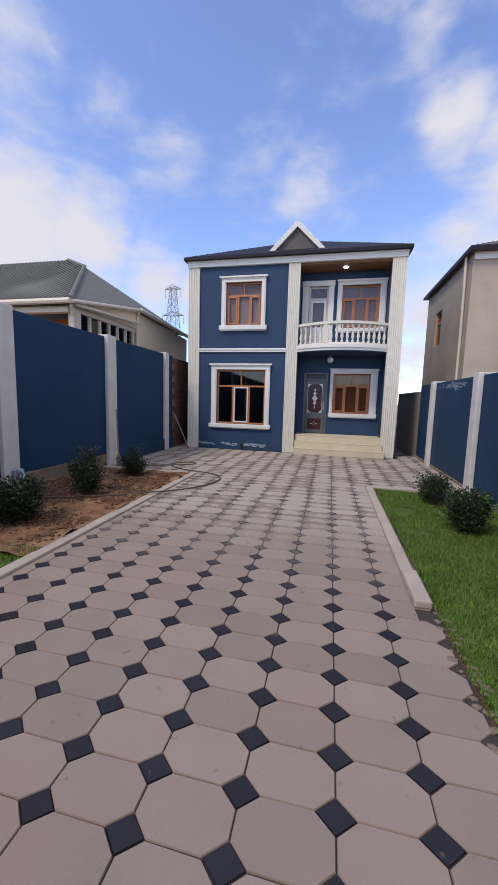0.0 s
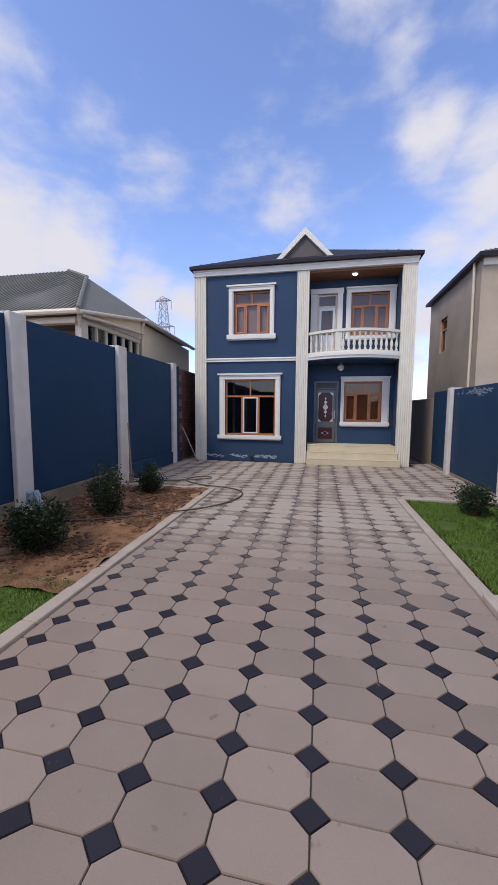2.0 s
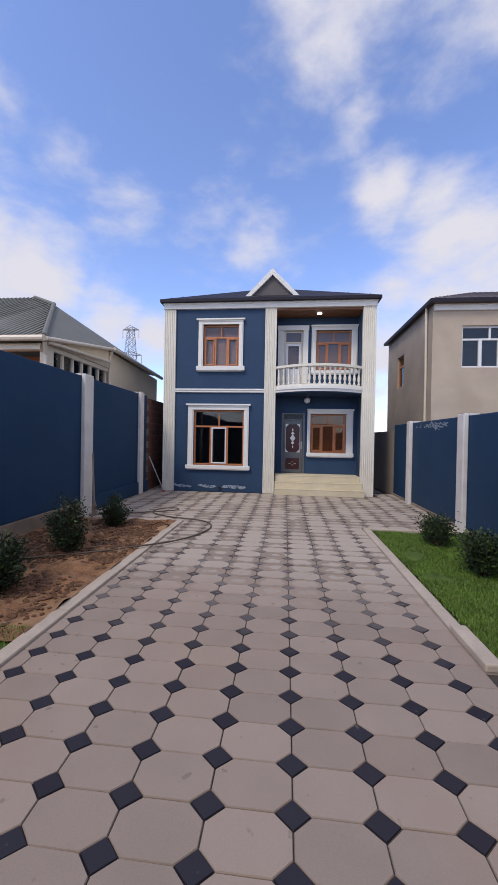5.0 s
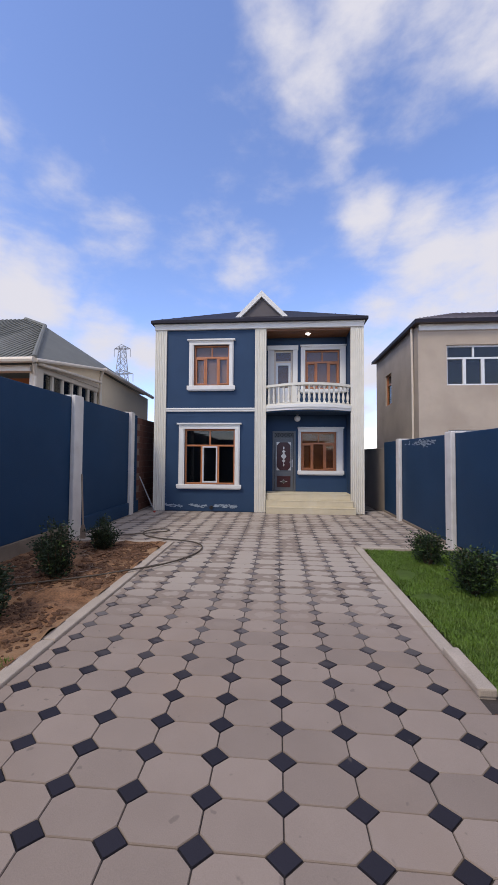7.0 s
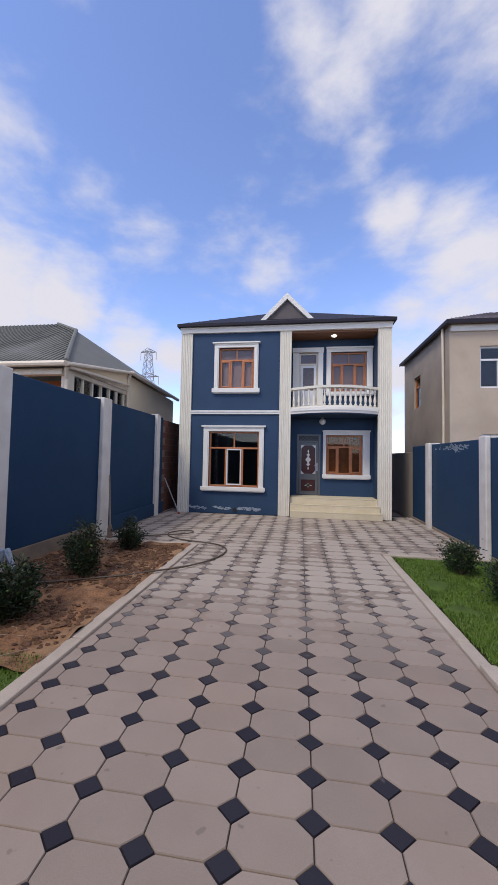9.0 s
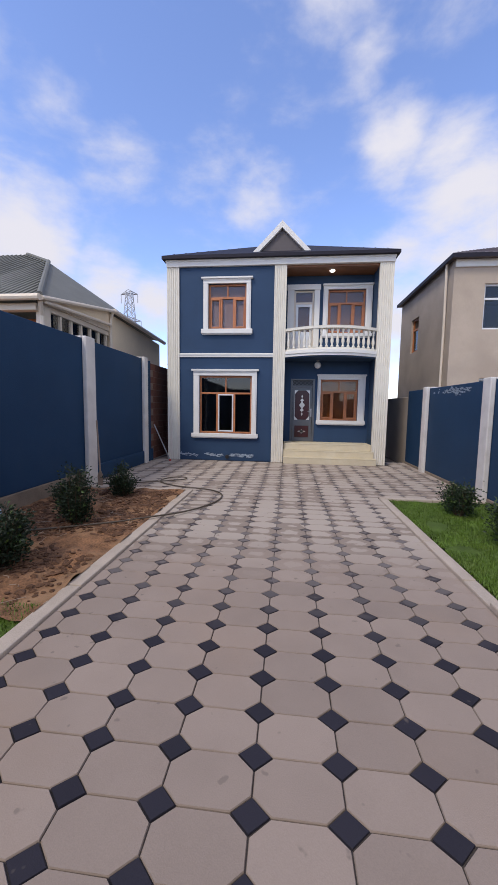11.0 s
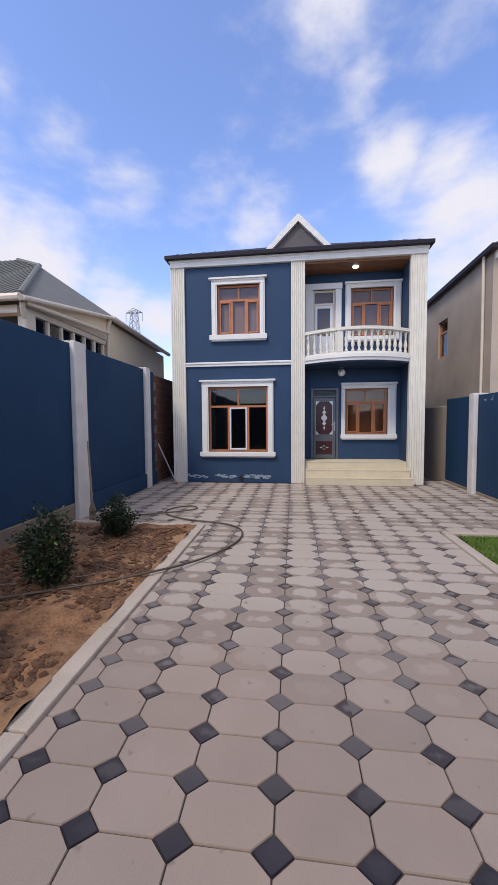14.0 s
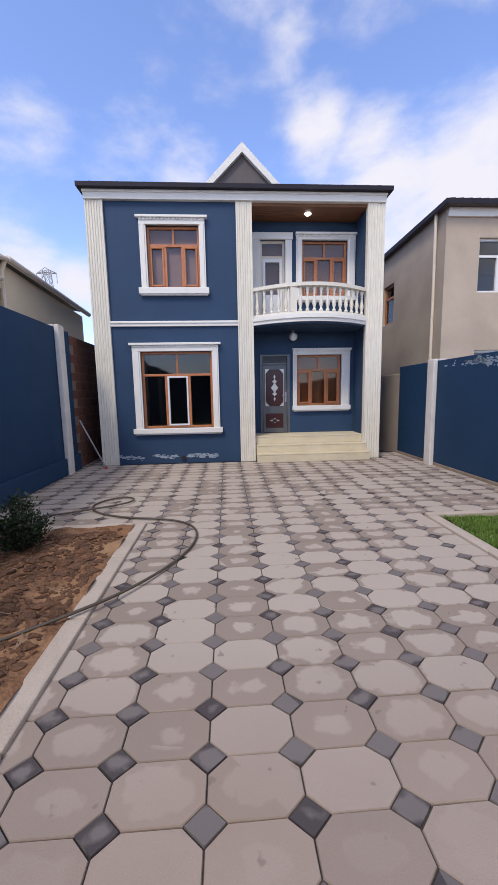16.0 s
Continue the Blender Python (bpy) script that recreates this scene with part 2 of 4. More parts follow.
LEAFPALE = material("fresh_green_leaves", (0.070, 0.120, 0.026), 0.45, vary=0.35, scale=12, fine=50, bump=0)
TWIG = material("brown_twig", (0.09, 0.055, 0.035), 0.9, vary=0.2, bump=0.2)
INSIDE = material("dim_room_plaster", (0.30, 0.25, 0.21), 0.9, vary=0.1)
CURTAIN = material("pinkish_grey_curtain", (0.58, 0.36, 0.28), 0.9, vary=0.12, scale=2)
# saturated amber stands in for lamplight inside the lower right window
ROOMGLOW = material("amber_room_glow", (0.72, 0.24, 0.045), 0.5, vary=0.25, scale=4)
LAMPGLASS = material("pearl_glass_globe", (0.72, 0.72, 0.74), 0.15, vary=0.02, bump=0)
FLAKE = material("peeling_white_filler", (0.30, 0.36, 0.43), 0.9, vary=0.3, scale=20, bump=0.6)
PAVER = paver_material("pale_concrete_paver", (0.312, 0.248, 0.206), (0.285, 0.230, 0.188), (0.45, 0.385, 0.325), 0.9, (-2.60, 0.90), 0.55, 0.42, (3.4, 5.4), 0.07)
INSET = paver_material("dark_slate_paver", (0.026, 0.024, 0.034), (0.080, 0.066, 0.066), (0.19, 0.165, 0.155), 0.9, (-2.40, 1.02775), 0.25, 0.09, (2.6, 4.2), 0.10)
GLASS = glass_material()
GLOW = bpy.data.materials.new("lit_ceiling_lamp")
GLOW.use_nodes = True
_b = GLOW.node_tree.nodes["Principled BSDF"]
_b.inputs["Emission Color"].default_value, _b.inputs["Emission Strength"].default_value = (1.0, 0.95, 0.88, 1), 6.0


# ---- mesh building ----
def box(bm, x0, x1, y0, y1, z0, z1):
    v = [bm.verts.new((x, y, z)) for x in (x0, x1) for y in (y0, y1) for z in (z0, z1)]
    for f in ((0, 1, 3, 2), (4, 6, 7, 5), (0, 4, 5, 1), (2, 3, 7, 6), (0, 2, 6, 4), (1, 5, 7, 3)):
        bm.faces.new([v[i] for i in f])


def poly(bm, points):
    return bm.faces.new([bm.verts.new(p) for p in points])


def tube(bm, a, b, r0, r1=None, n=8):
    a, b = Vector(a), Vector(b)
    r1 = r0 if r1 is None else r1
    q = (b - a).to_track_quat("Z", "Y")
    rings = []
    for p, r in ((a, r0), (b, r1)):
        rings.append([bm.verts.new(p + q @ Vector((r * math.cos(k * math.tau / n), r * math.sin(k * math.tau / n), 0))) for k in range(n)])
    for k in range(n):
        bm.faces.new((rings[0][k], rings[0][(k + 1) % n], rings[1][(k + 1) % n], rings[1][k]))
    bm.faces.new(rings[0][::-1]), bm.faces.new(rings[1])


def lathe(bm, profile, at=(0, 0, 0), n=12):
    rings = [[bm.verts.new((at[0] + r * math.cos(k * math.tau / n), at[1] + r * math.sin(k * math.tau / n), at[2] + z)) for k in range(n)] for r, z in profile]
    for lo, hi in zip(rings, rings[1:]):
        for k in range(n):
            f = bm.faces.new((lo[k], lo[(k + 1) % n], hi[(k + 1) % n], hi[k]))
            f.smooth = True
    bm.faces.new(rings[0][::-1]), bm.faces.new(rings[-1])


def prism(bm, outline, axis, lo, hi):
    """A flat outline pushed through from lo to hi along x, y or z."""
    def put(p, h):
        return {"x": (h, *p), "y": (p[0], h, p[1]), "z": (*p, h)}[axis]
    a, b = [bm.verts.new(put(p, lo)) for p in outline], [bm.verts.new(put(p, hi)) for p in outline]
    bm.faces.new(a), bm.faces.new(b[::-1])
    for k in range(len(a)):
        bm.faces.new((a[k], b[k], b[(k + 1) % len(a)], a[(k + 1) % len(a)]))


def mesh(name, build, mat, parent=None, bevel=0.0, smooth=False):
    bm = bmesh.new()
    build(bm)
    bmesh.ops.recalc_face_normals(bm, faces=bm.faces)
    me = bpy.data.meshes.new(name)
    bm.to_mesh(me)
    bm.free()
    me.materials.append(mat)
    if smooth:
        me.shade_smooth()
    ob = new(name, me)
    if parent:
        ob.parent = parent
    if bevel:
        mod = ob.modifiers.new("edge", "BEVEL")
        mod.width, mod.segments, mod.limit_method = bevel, 2, "ANGLE"
    return ob


def boxes(name, items, mat, parent=None, bevel=0.0):
    return mesh(name, lambda bm: [box(bm, *b) for b in items], mat, parent, bevel)


def thing(name, label, category, group="", kind="", at=(0, 0, 0)):
    e = new(name)
    e.location = at
    return tagged(e, label, category, group, kind)


def holed(x0, x1, z0, z1, y0, y1, holes):
    """Boxes of a wall along x with openings (x0, x1, z0, z1) cut through it; the openings do not overlap in x."""
    out, x = [], x0
    for a, b, c, d in sorted(holes):
        if a > x:
            out.append((x, a, y0, y1, z0, z1))
        if c > z0:
            out.append((a, b, y0, y1, z0, c))
        if d < z1:
            out.append((a, b, y0, y1, d, z1))
        x = b
    if x < x1:
        out.append((x, x1, y0, y1, z0, z1))
    return out


# ---- ground ----
def relief(x, y, amp, s):
    return amp * (noise.noise((x * s, y * s, 0.3)) + 0.5 * noise.noise((x * s * 2.7, y * s * 2.7, 4.1)))


def sheet(name, x0, x1, y0, y1, step, base, amp, s, mat):
    def build(bm):
        nx, ny = max(2, int((x1 - x0) / step)), max(2, int((y1 - y0) / step))
        g = [[None] * (ny + 1) for _ in range(nx + 1)]
        for i in range(nx + 1):
            for j in range(ny + 1):
                x, y = x0 + (x1 - x0) * i / nx, y0 + (y1 - y0) * j / ny
                g[i][j] = bm.verts.new((x, y, base + relief(x, y, amp, s)))
        for i in range(nx):
            for j in range(ny):
                bm.faces.new((g[i][j], g[i + 1][j], g[i + 1][j + 1], g[i][j + 1]))
    return mesh(name, build, mat, smooth=True)


HF = 11.46        # the house's front
KL, KR = -2.73, 0.86   # inner faces of the kerbs
KFAR = 7.25
LFX, RFX = -5.0, 2.73  # fence faces

tagged(mesh("ground", lambda bm: poly(bm, [(-400, -300, -0.12), (400, -300, -0.12), (400, 600, -0.12), (-400, 600, -0.12)]), PLINTH),
       "bare brown earth running out to the horizon", "ground", kind="structure")
tagged(sheet("soil_bed", LFX - 0.1, KL - 0.12, 2.75, KFAR - 0.1, 0.045, 0.03, 0.06, 3.0, SOIL), "freshly turned brown soil bed beside the blue fence", "soil", kind="structure")
tagged(sheet("lawn_strip", LFX - 0.1, KL - 0.12, -3.0, 2.95, 0.15, 0.0, 0.02, 2.0, TURF), "dark green grass strip behind the kerb", "lawn", kind="structure")
tagged(sheet("lawn", KR + 0.20, RFX + 0.1, -3.0, KFAR - 0.17, 0.12, 0.0, 0.015, 1.5, TURF), "bright green lawn bordered by a concrete kerb", "lawn", kind="structure")


def blades(name, n, area, h, label):
    rng = random.Random(5)

    def build(bm):
        for _ in range(n):
            x, y = rng.uniform(area[0], area[1]), rng.uniform(area[2], area[3])
            if noise.noise((x * 2, y * 2, 7)) < -0.42:
                continue
            a, l, w = rng.uniform(0, math.tau), h * rng.uniform(0.5, 1.2), rng.uniform(0.003, 0.006)
            dx, dy, lean = math.cos(a), math.sin(a), rng.uniform(0.2, 0.9) * h
            z = relief(x, y, 0.015, 1.5) - 0.005
            poly(bm, [(x - dy * w, y + dx * w, z), (x + dy * w, y - dx * w, z), (x + dx * lean, y + dy * lean, z + l)])
    return tagged(mesh(name, build, GRASS), label, "grass", kind="stuff")


blades("grass", 90000, (KR + 0.16, RFX, -0.6, KFAR - 0.16), 0.036, "short bright green grass blades on the lawn")
blades("grass_strip", 12000, (LFX, KL - 0.14, 0.6, 3.0), 0.04, "dark green grass tufts beside the kerb")


def clods():
    rng = random.Random(9)

    def build(bm):
        for _ in range(4800):
            x, y = rng.uniform(LFX + 0.05, KL - 0.2), 2.95 + (KFAR - 3.2) * rng.random() ** 0.7
            if noise.noise((x * 1.3, y * 1.3, 2)) < -0.25 + 0.5 * (rng.random() - 0.5):
                continue
            r = rng.uniform(0.008, 0.036) * (1.7 if rng.random() < 0.08 else 0.8)
            res = bmesh.ops.create_icosphere(bm, subdivisions=1, radius=r)
            for v in res["verts"]:
                k = 1 + 0.8 * noise.noise((v.co.x * 40 + x * 9, v.co.y * 40 + y * 9, v.co.z * 40))
                v.co = Vector((x, y, 0.032 + relief(x, y, 0.06, 3.0))) + Vector((v.co.x * k * 1.25, v.co.y * k, v.co.z * k * 0.7))
    return tagged(mesh("soil_clods", build, CLOD), "loose dark clods of turned earth", "soil", kind="stuff")


clods()


def dead_twigs():
    rng = random.Random(31)

    def build(bm):
        for _ in range(170):
            x, y = rng.uniform(LFX + 0.1, KL - 0.3), 3.0 + (KFAR - 3.4) * rng.random()
            if noise.noise((x * 1.1, y * 1.1, 5)) < -0.05:
                continue
            a, l = rng.uniform(0, math.tau), rng.uniform(0.06, 0.26)
            z = 0.045 + relief(x, y, 0.06, 3.0)
            p = Vector((x, y, z))
            for _k in range(3):
                a += rng.uniform(-0.5, 0.5)
                q = p + Vector((math.cos(a) * l / 3, math.sin(a) * l / 3, rng.uniform(-0.006, 0.012)))
                tube(bm, p, q, 0.004, 0.003, n=4)
                p = q
    return tagged(mesh("dead_twigs", build, HANDLE), "dry twigs and roots lying on turned soil", "twigs", kind="stuff")


dead_twigs()


# ---- kerbs ----
def kerb_run(label, items, joints):
    k = thing("kerb", label, "kerb", kind="structure")
    for b in items:
        x0, x1, y0, y1 = b
        along_y = (y1 - y0) > (x1 - x0)
        lo, hi = (y0, y1) if along_y else (x0, x1)
        n = max(1, round((hi - lo) / 1.0))
        for i in range(n):
            a, c = lo + (hi - lo) * i / n + 0.004, lo + (hi - lo) * (i + 1) / n - 0.004
            dz = random.uniform(-0.004, 0.004)
            q = (x0, x1, a, c, -0.1, 0.032 + dz) if along_y else (a, c, y0, y1, -0.1, 0.035 + dz)
            boxes("kerbstone", [q], KERB, k, 0.012)
    return k


kerb_run("long pale concrete kerb between paving and soil bed", [(KL - 0.14, KL, -2.6, KFAR), (LFX, KL - 0.145, KFAR - 0.1, KFAR)], 1)
kerb_run("pale concrete kerb edging the lawn", [(KR, KR + 0.13, 2.86, KFAR - 0.15), (KR + 0.0, RFX, KFAR - 0.145, KFAR - 0.05)], 1)
boxes("kerb_end_block", [(KR - 0.005, KR + 0.135, 2.855, 3.45, 0.0, 0.07)], KERB, bpy.data.objects["kerb.001"], 0.015)


# ---- house ----
house = thing("house", "two-storey blue house with white fluted pilasters and dark roof", "house", at=(-1.2, HF, 0))
house.location.x, house.scale = -1.25, (0.985, 1.0, 0.992)


def hp(ob):
    """Hang a part built in world places on the house."""
    ob.parent = house
    ob.matrix_parent_inverse = Matrix.Translation((1.2, -HF, 0))
    return ob


W1, W2, W3, W4 = (-3.35, -2.165, 4.07, 5.42), (-3.63, -1.96, 0.86, 2.66), (0.22, 1.41, 1.31, 2.62), (0.36, 1.53, 4.07, 5.42)
D1, D2 = (-0.75, 0.04, 0.6, 2.64), (-0.71, -0.07, 3.38, 5.42)
BACK = 12.2
HT = 6.0


def house_walls():
    out = holed(-4.62, -1.12, 0.0, 3.28, HF, HF + 0.25, [W2]) + holed(-4.62, -1.12, 3.28, HT, HF, HF + 0.25, [W1])
    out += holed(-0.96, 1.76, 0.6, 3.3, BACK, BACK + 0.2, [W3, D1]) + holed(-0.96, 1.76, 3.3, HT, BACK, BACK + 0.2, [W4, D2])
    out += [(-1.12, -0.96, HF + 0.02, BACK + 0.2, 0, HT), (1.75, 1.98, HF + 0.02, BACK + 0.2, 0, HT)]
    out += [(-4.62, -4.4, HF + 0.25, 20, 0, HT), (1.76, 1.98, BACK + 0.2, 20, 0, HT), (-4.4, 1.76, 19.8, 20, 0, HT)]
    return out


hp(boxes("wall", house_walls(), BLUE))
hp(tagged(boxes("floor_slab", [(-4.4, -1.12, HF + 0.25, 19.8, 3.1, 3.3), (-0.96, 1.76, BACK + 0.2, 19.8, 3.1, 3.3), (-4.4, 1.76, HF + 0.25, 19.8, HT - 0.1, HT), (-4.4, 1.76, BACK + 0.2, 19.8, 0.3, 0.5)], INSIDE), "room floors and ceilings"))
hp(boxes("partition", [(-1.12, -0.97, BACK + 0.2, 19.8, 0.5, 3.1), (-1.12, -0.97, BACK + 0.2, 19.8, 3.3, 5.9), (-4.4, -1.12, 16, 16.15, 0.5, 5.9)], INSIDE))
# board set close behind the panes; its colour carries the room's warm glow
hp(tagged(boxes("inner_wall", [(0.12, 1.7, BACK + 0.22, BACK + 0.26, 0.5, 3.1)], ROOMGLOW), "amber board coloured as the lamplit glow of the room"))
for _q in ((W1[0] + 0.01, W1[1] - 0.01, HF + 0.145, HF + 0.155, 4.08, 5.41), (W4[0] + 0.01, W4[1] - 0.01, BACK + 0.145, BACK + 0.155, 4.08, 5.41), (D2[0] - 0.1, D2[1] + 0.1, BACK + 0.23, BACK + 0.245, 3.4, 5.9)):
    hp(tagged(boxes("curtain", [_q], CURTAIN), "pinkish grey curtain"))


def fluted(x0, x1, z0, z1, y):
    """A flat pilaster with half-round flutes."""
    def build(bm):
        n = 6
        out = [(x0, y + 0.13), (x0, y)]
        w = (x1 - x0 - 0.04) / n
        for i in range(n):
            a = x0 + 0.02 + i * w
            out += [(a + 0.006, y), (a + w * 0.3, y + 0.016), (a + w * 0.7, y + 0.016), (a + w - 0.006, y)]
        out += [(x1, y), (x1, y + 0.13)]
        prism(bm, out, "z", z0, z1)
    return hp(tagged(mesh("pilaster", build, CREAM), "cream fluted pilaster"))


for _x in ((-4.65, -4.265), (-1.32, -0.955), (1.745, 2.15)):
    fluted(_x[0], _x[1], 0.0, 5.92, HF - 0.06)
hp(boxes("fascia", [(-4.66, 2.16, HF - 0.09, HF + 0.05, 5.92, 6.10), (-4.68, 2.18, HF - 0.11, HF + 0.05, 6.055, 6.11), (2.03, 2.16, HF + 0.05, 20, 5.92, 6.10), (-4.66, -4.625, HF + 0.05, 20, 5.92, 6.10)], WHITE, bevel=0.008))
hp(boxes("band", [(-4.265, -1.32, HF - 0.05, HF, 3.225, 3.345), (-4.265, -1.32, HF - 0.07, HF, 3.29, 3.33)], WHITE, bevel=0.008))


def roof(bm):
    x0, x1, y0, y1 = -4.76, 2.26, HF - 0.22, 20.3
    z0, z1 = 6.11, 6.2
    box(bm, x0, x1, y0, y1, z0, z1)
    a, b = (-1.25, 15.0, 8.05), (-1.25, 16.8, 8.05)
    c = [(x0, y0, z1), (x1, y0, z1), (x1, y1, z1), (x0, y1, z1)]
    poly(bm, [c[0], c[1], a]), poly(bm, [c[1], c[2], b, a]), poly(bm, [c[2], c[3], b]), poly(bm, [c[3], c[0], a, b])
    # standing ribs on the front slope
    for i in range(1, 24):
        x = x0 + (x1 - x0) * i / 24
        k = 1 - abs(x + 1.25) / 3.55
        p, q = Vector((x, y0, z1)), Vector((x, y0 + 3.8 * k, z1 + 1.85 * k))
        tube(bm, p + Vector((0, 0.02, 0.008)), q + Vector((0, 0, 0.008)), 0.008, n=5)


hp(tagged(mesh("roof", roof, ROOF), "dark ribbed metal hip roof"))
GY, GX = 11.68, -1.13
dormer = hp(tagged(new("dormer"), "white-edged triangular gable on the roof"))
for _n, _m, _o in (("gable_panel", ROOF, [(GX - 0.82, 6.30), (GX + 0.82, 6.30), (GX, 7.13)]),):
    hp(mesh(_n, lambda bm: prism(bm, _o, "y", GY + 0.1, GY + 0.16), material("grey_brown_gable_sheet", (0.09, 0.075, 0.075), 0.6, vary=0.1))).parent = dormer
for o in (hp(mesh("gable_board", lambda bm: prism(bm, [(GX - 1.06, 6.24), (GX - 0.88, 6.24), (GX, 7.10), (GX, 7.31)], "y", GY, GY + 0.14), WHITE, bevel=0.006)),
          hp(mesh("gable_board", lambda bm: prism(bm, [(GX + 1.06, 6.24), (GX, 7.31), (GX, 7.10), (GX + 0.88, 6.24)], "y", GY, GY + 0.14), WHITE, bevel=0.006)),
          hp(boxes("gable_rail", [(GX - 0.92, GX + 0.92, GY + 0.03, GY + 0.13, 6.24, 6.32)], WHITE, bevel=0.006)),
          hp(mesh("dormer_roof", lambda bm: (poly(bm, [(GX - 1.04, GY + 0.1, 6.24), (GX, GY + 0.1, 7.295), (GX, 14.2, 7.295), (GX - 1.04, 12.4, 6.24)]), poly(bm, [(GX + 1.04, GY + 0.1, 6.24), (GX + 1.04, 12.4, 6.24), (GX, 14.2, 7.295), (GX, GY + 0.1, 7.295)])), ROOF))):
    o.parent = dormer


def window(hole, y, outer, head, sill, wood=WOOD, white_sash=False, ears=0.06):
    """A wooden three-light window with two top lights, in a moulded white surround. outer: x0, x1; head, sill: z0, z1."""
    x0, x1, z0, z1 = hole
    w = hp(tagged(new("window"), "wooden window in a moulded white surround"))

    def put(ob):
        hp(ob).parent = w
        return ob
    c = 0.014
    for p, q in ((outer[0] + ears, x0), (x1, outer[1] - ears)):
        put(tagged(mesh("jamb", lambda bm: prism(bm, [(p, y), (p, y - 0.055), (p + 0.02, y - 0.055), (p + 0.035, y - 0.075), (q - 0.035, y - 0.075), (q - 0.02, y - 0.055), (q, y - 0.055), (q, y)], "z", sill[1], head[0]), WHITE), "white plaster jamb"))
    hd = [(outer[0] + ears, outer[1] - ears, y - 0.07, y, head[0], head[1] - 0.05), (outer[0], outer[1], y - 0.12, y, head[1] - 0.05, head[1])]
    n = int((outer[1] - outer[0]) / 0.085)
    for i in range(n):
        a = outer[0] + ears + (outer[1] - outer[0] - 2 * ears) * (i + 0.25) / n
        hd.append((a, a + 0.042, y - 0.095, y - 0.07, head[1] - 0.095, head[1] - 0.05))
    put(boxes("head_moulding", hd, WHITE, bevel=0.005))
    put(boxes("sill", [(outer[0], outer[1], y - 0.11, y, sill[0] + 0.03, sill[1]), (outer[0] + 0.03, outer[1] - 0.03, y - 0.08, y, sill[0], sill[0] + 0.03)], WHITE, bevel=0.01))
    ya, yb, t = y + 0.06, y + 0.13, 0.055
    h = z1 - z0
    zt = z0 + h * 0.70
    fr = [(x0, x0 + t, ya, yb, z0, z1), (x1 - t, x1, ya, yb, z0, z1), (x0 + t, x1 - t, ya, yb, z0, z0 + t), (x0 + t, x1 - t, ya, yb, z1 - t, z1), (x0 + t, x1 - t, ya - 0.005, yb, zt - t / 2, zt + t / 2)]
    xm = (x0 + x1) / 2
    fr.append((xm - 0.022, xm + 0.022, ya, yb, zt + t / 2, z1 - t))
    a, b = x0 + (x1 - x0) * 0.335, x0 + (x1 - x0) * 0.665
    fr += [(a - 0.03, a + 0.03, ya, yb, z0 + t, zt - t / 2), (b - 0.03, b + 0.03, ya, yb, z0 + t, zt - t / 2)]
    put(tagged(boxes("frame", fr, wood, bevel=0.006), "orange-brown wooden frame"))
    lights = [(a + 0.03, b - 0.03)] if white_sash else [(x0 + t, a - 0.03), (b + 0.03, x1 - t)]
    for p, q in lights:
        s = 0.04
        sash = [(p, p + s, ya - 0.02, yb - 0.01, z0 + t, zt - t / 2), (q - s, q, ya - 0.02, yb - 0.01, z0 + t, zt - t / 2), (p + s, q - s, ya - 0.02, yb - 0.01, z0 + t, z0 + t + s), (p + s, q - s, ya - 0.02, yb - 0.01, zt - t / 2 - s, zt - t / 2)]
        put(boxes("sash", sash, PVC if white_sash else wood, bevel=0.006))
    for p, q, r, s in ((x0 + t, a - 0.03, z0 + t, zt - t / 2), (a + 0.03, b - 0.03, z0 + t, zt - t / 2), (b + 0.03, x1 - t, z0 + t, zt - t / 2), (x0 + t, xm - 0.022, zt + t / 2, z1 - t), (xm + 0.022, x1 - t, zt + t / 2, z1 - t)):
        g = put(boxes("pane", [(p, q, ya + 0.03, ya + 0.036, r, s)], GLASS))
        g.visible_shadow = False
    return w


window(W1, HF, (-3.56, -1.97), (5.42, 5.60), (3.90, 4.07))
window(W2, HF, (-3.87, -1.745), (2.66, 2.85), (0.71, 0.86), white_sash=True)
window(W3, BACK, (0.10, 1.655), (2.62, 2.78), (1.16, 1.31), ears=0.02)
window(W4, BACK, (0.19, 1.745), (5.42, 5.58), (3.93, 4.07), ears=0.02)


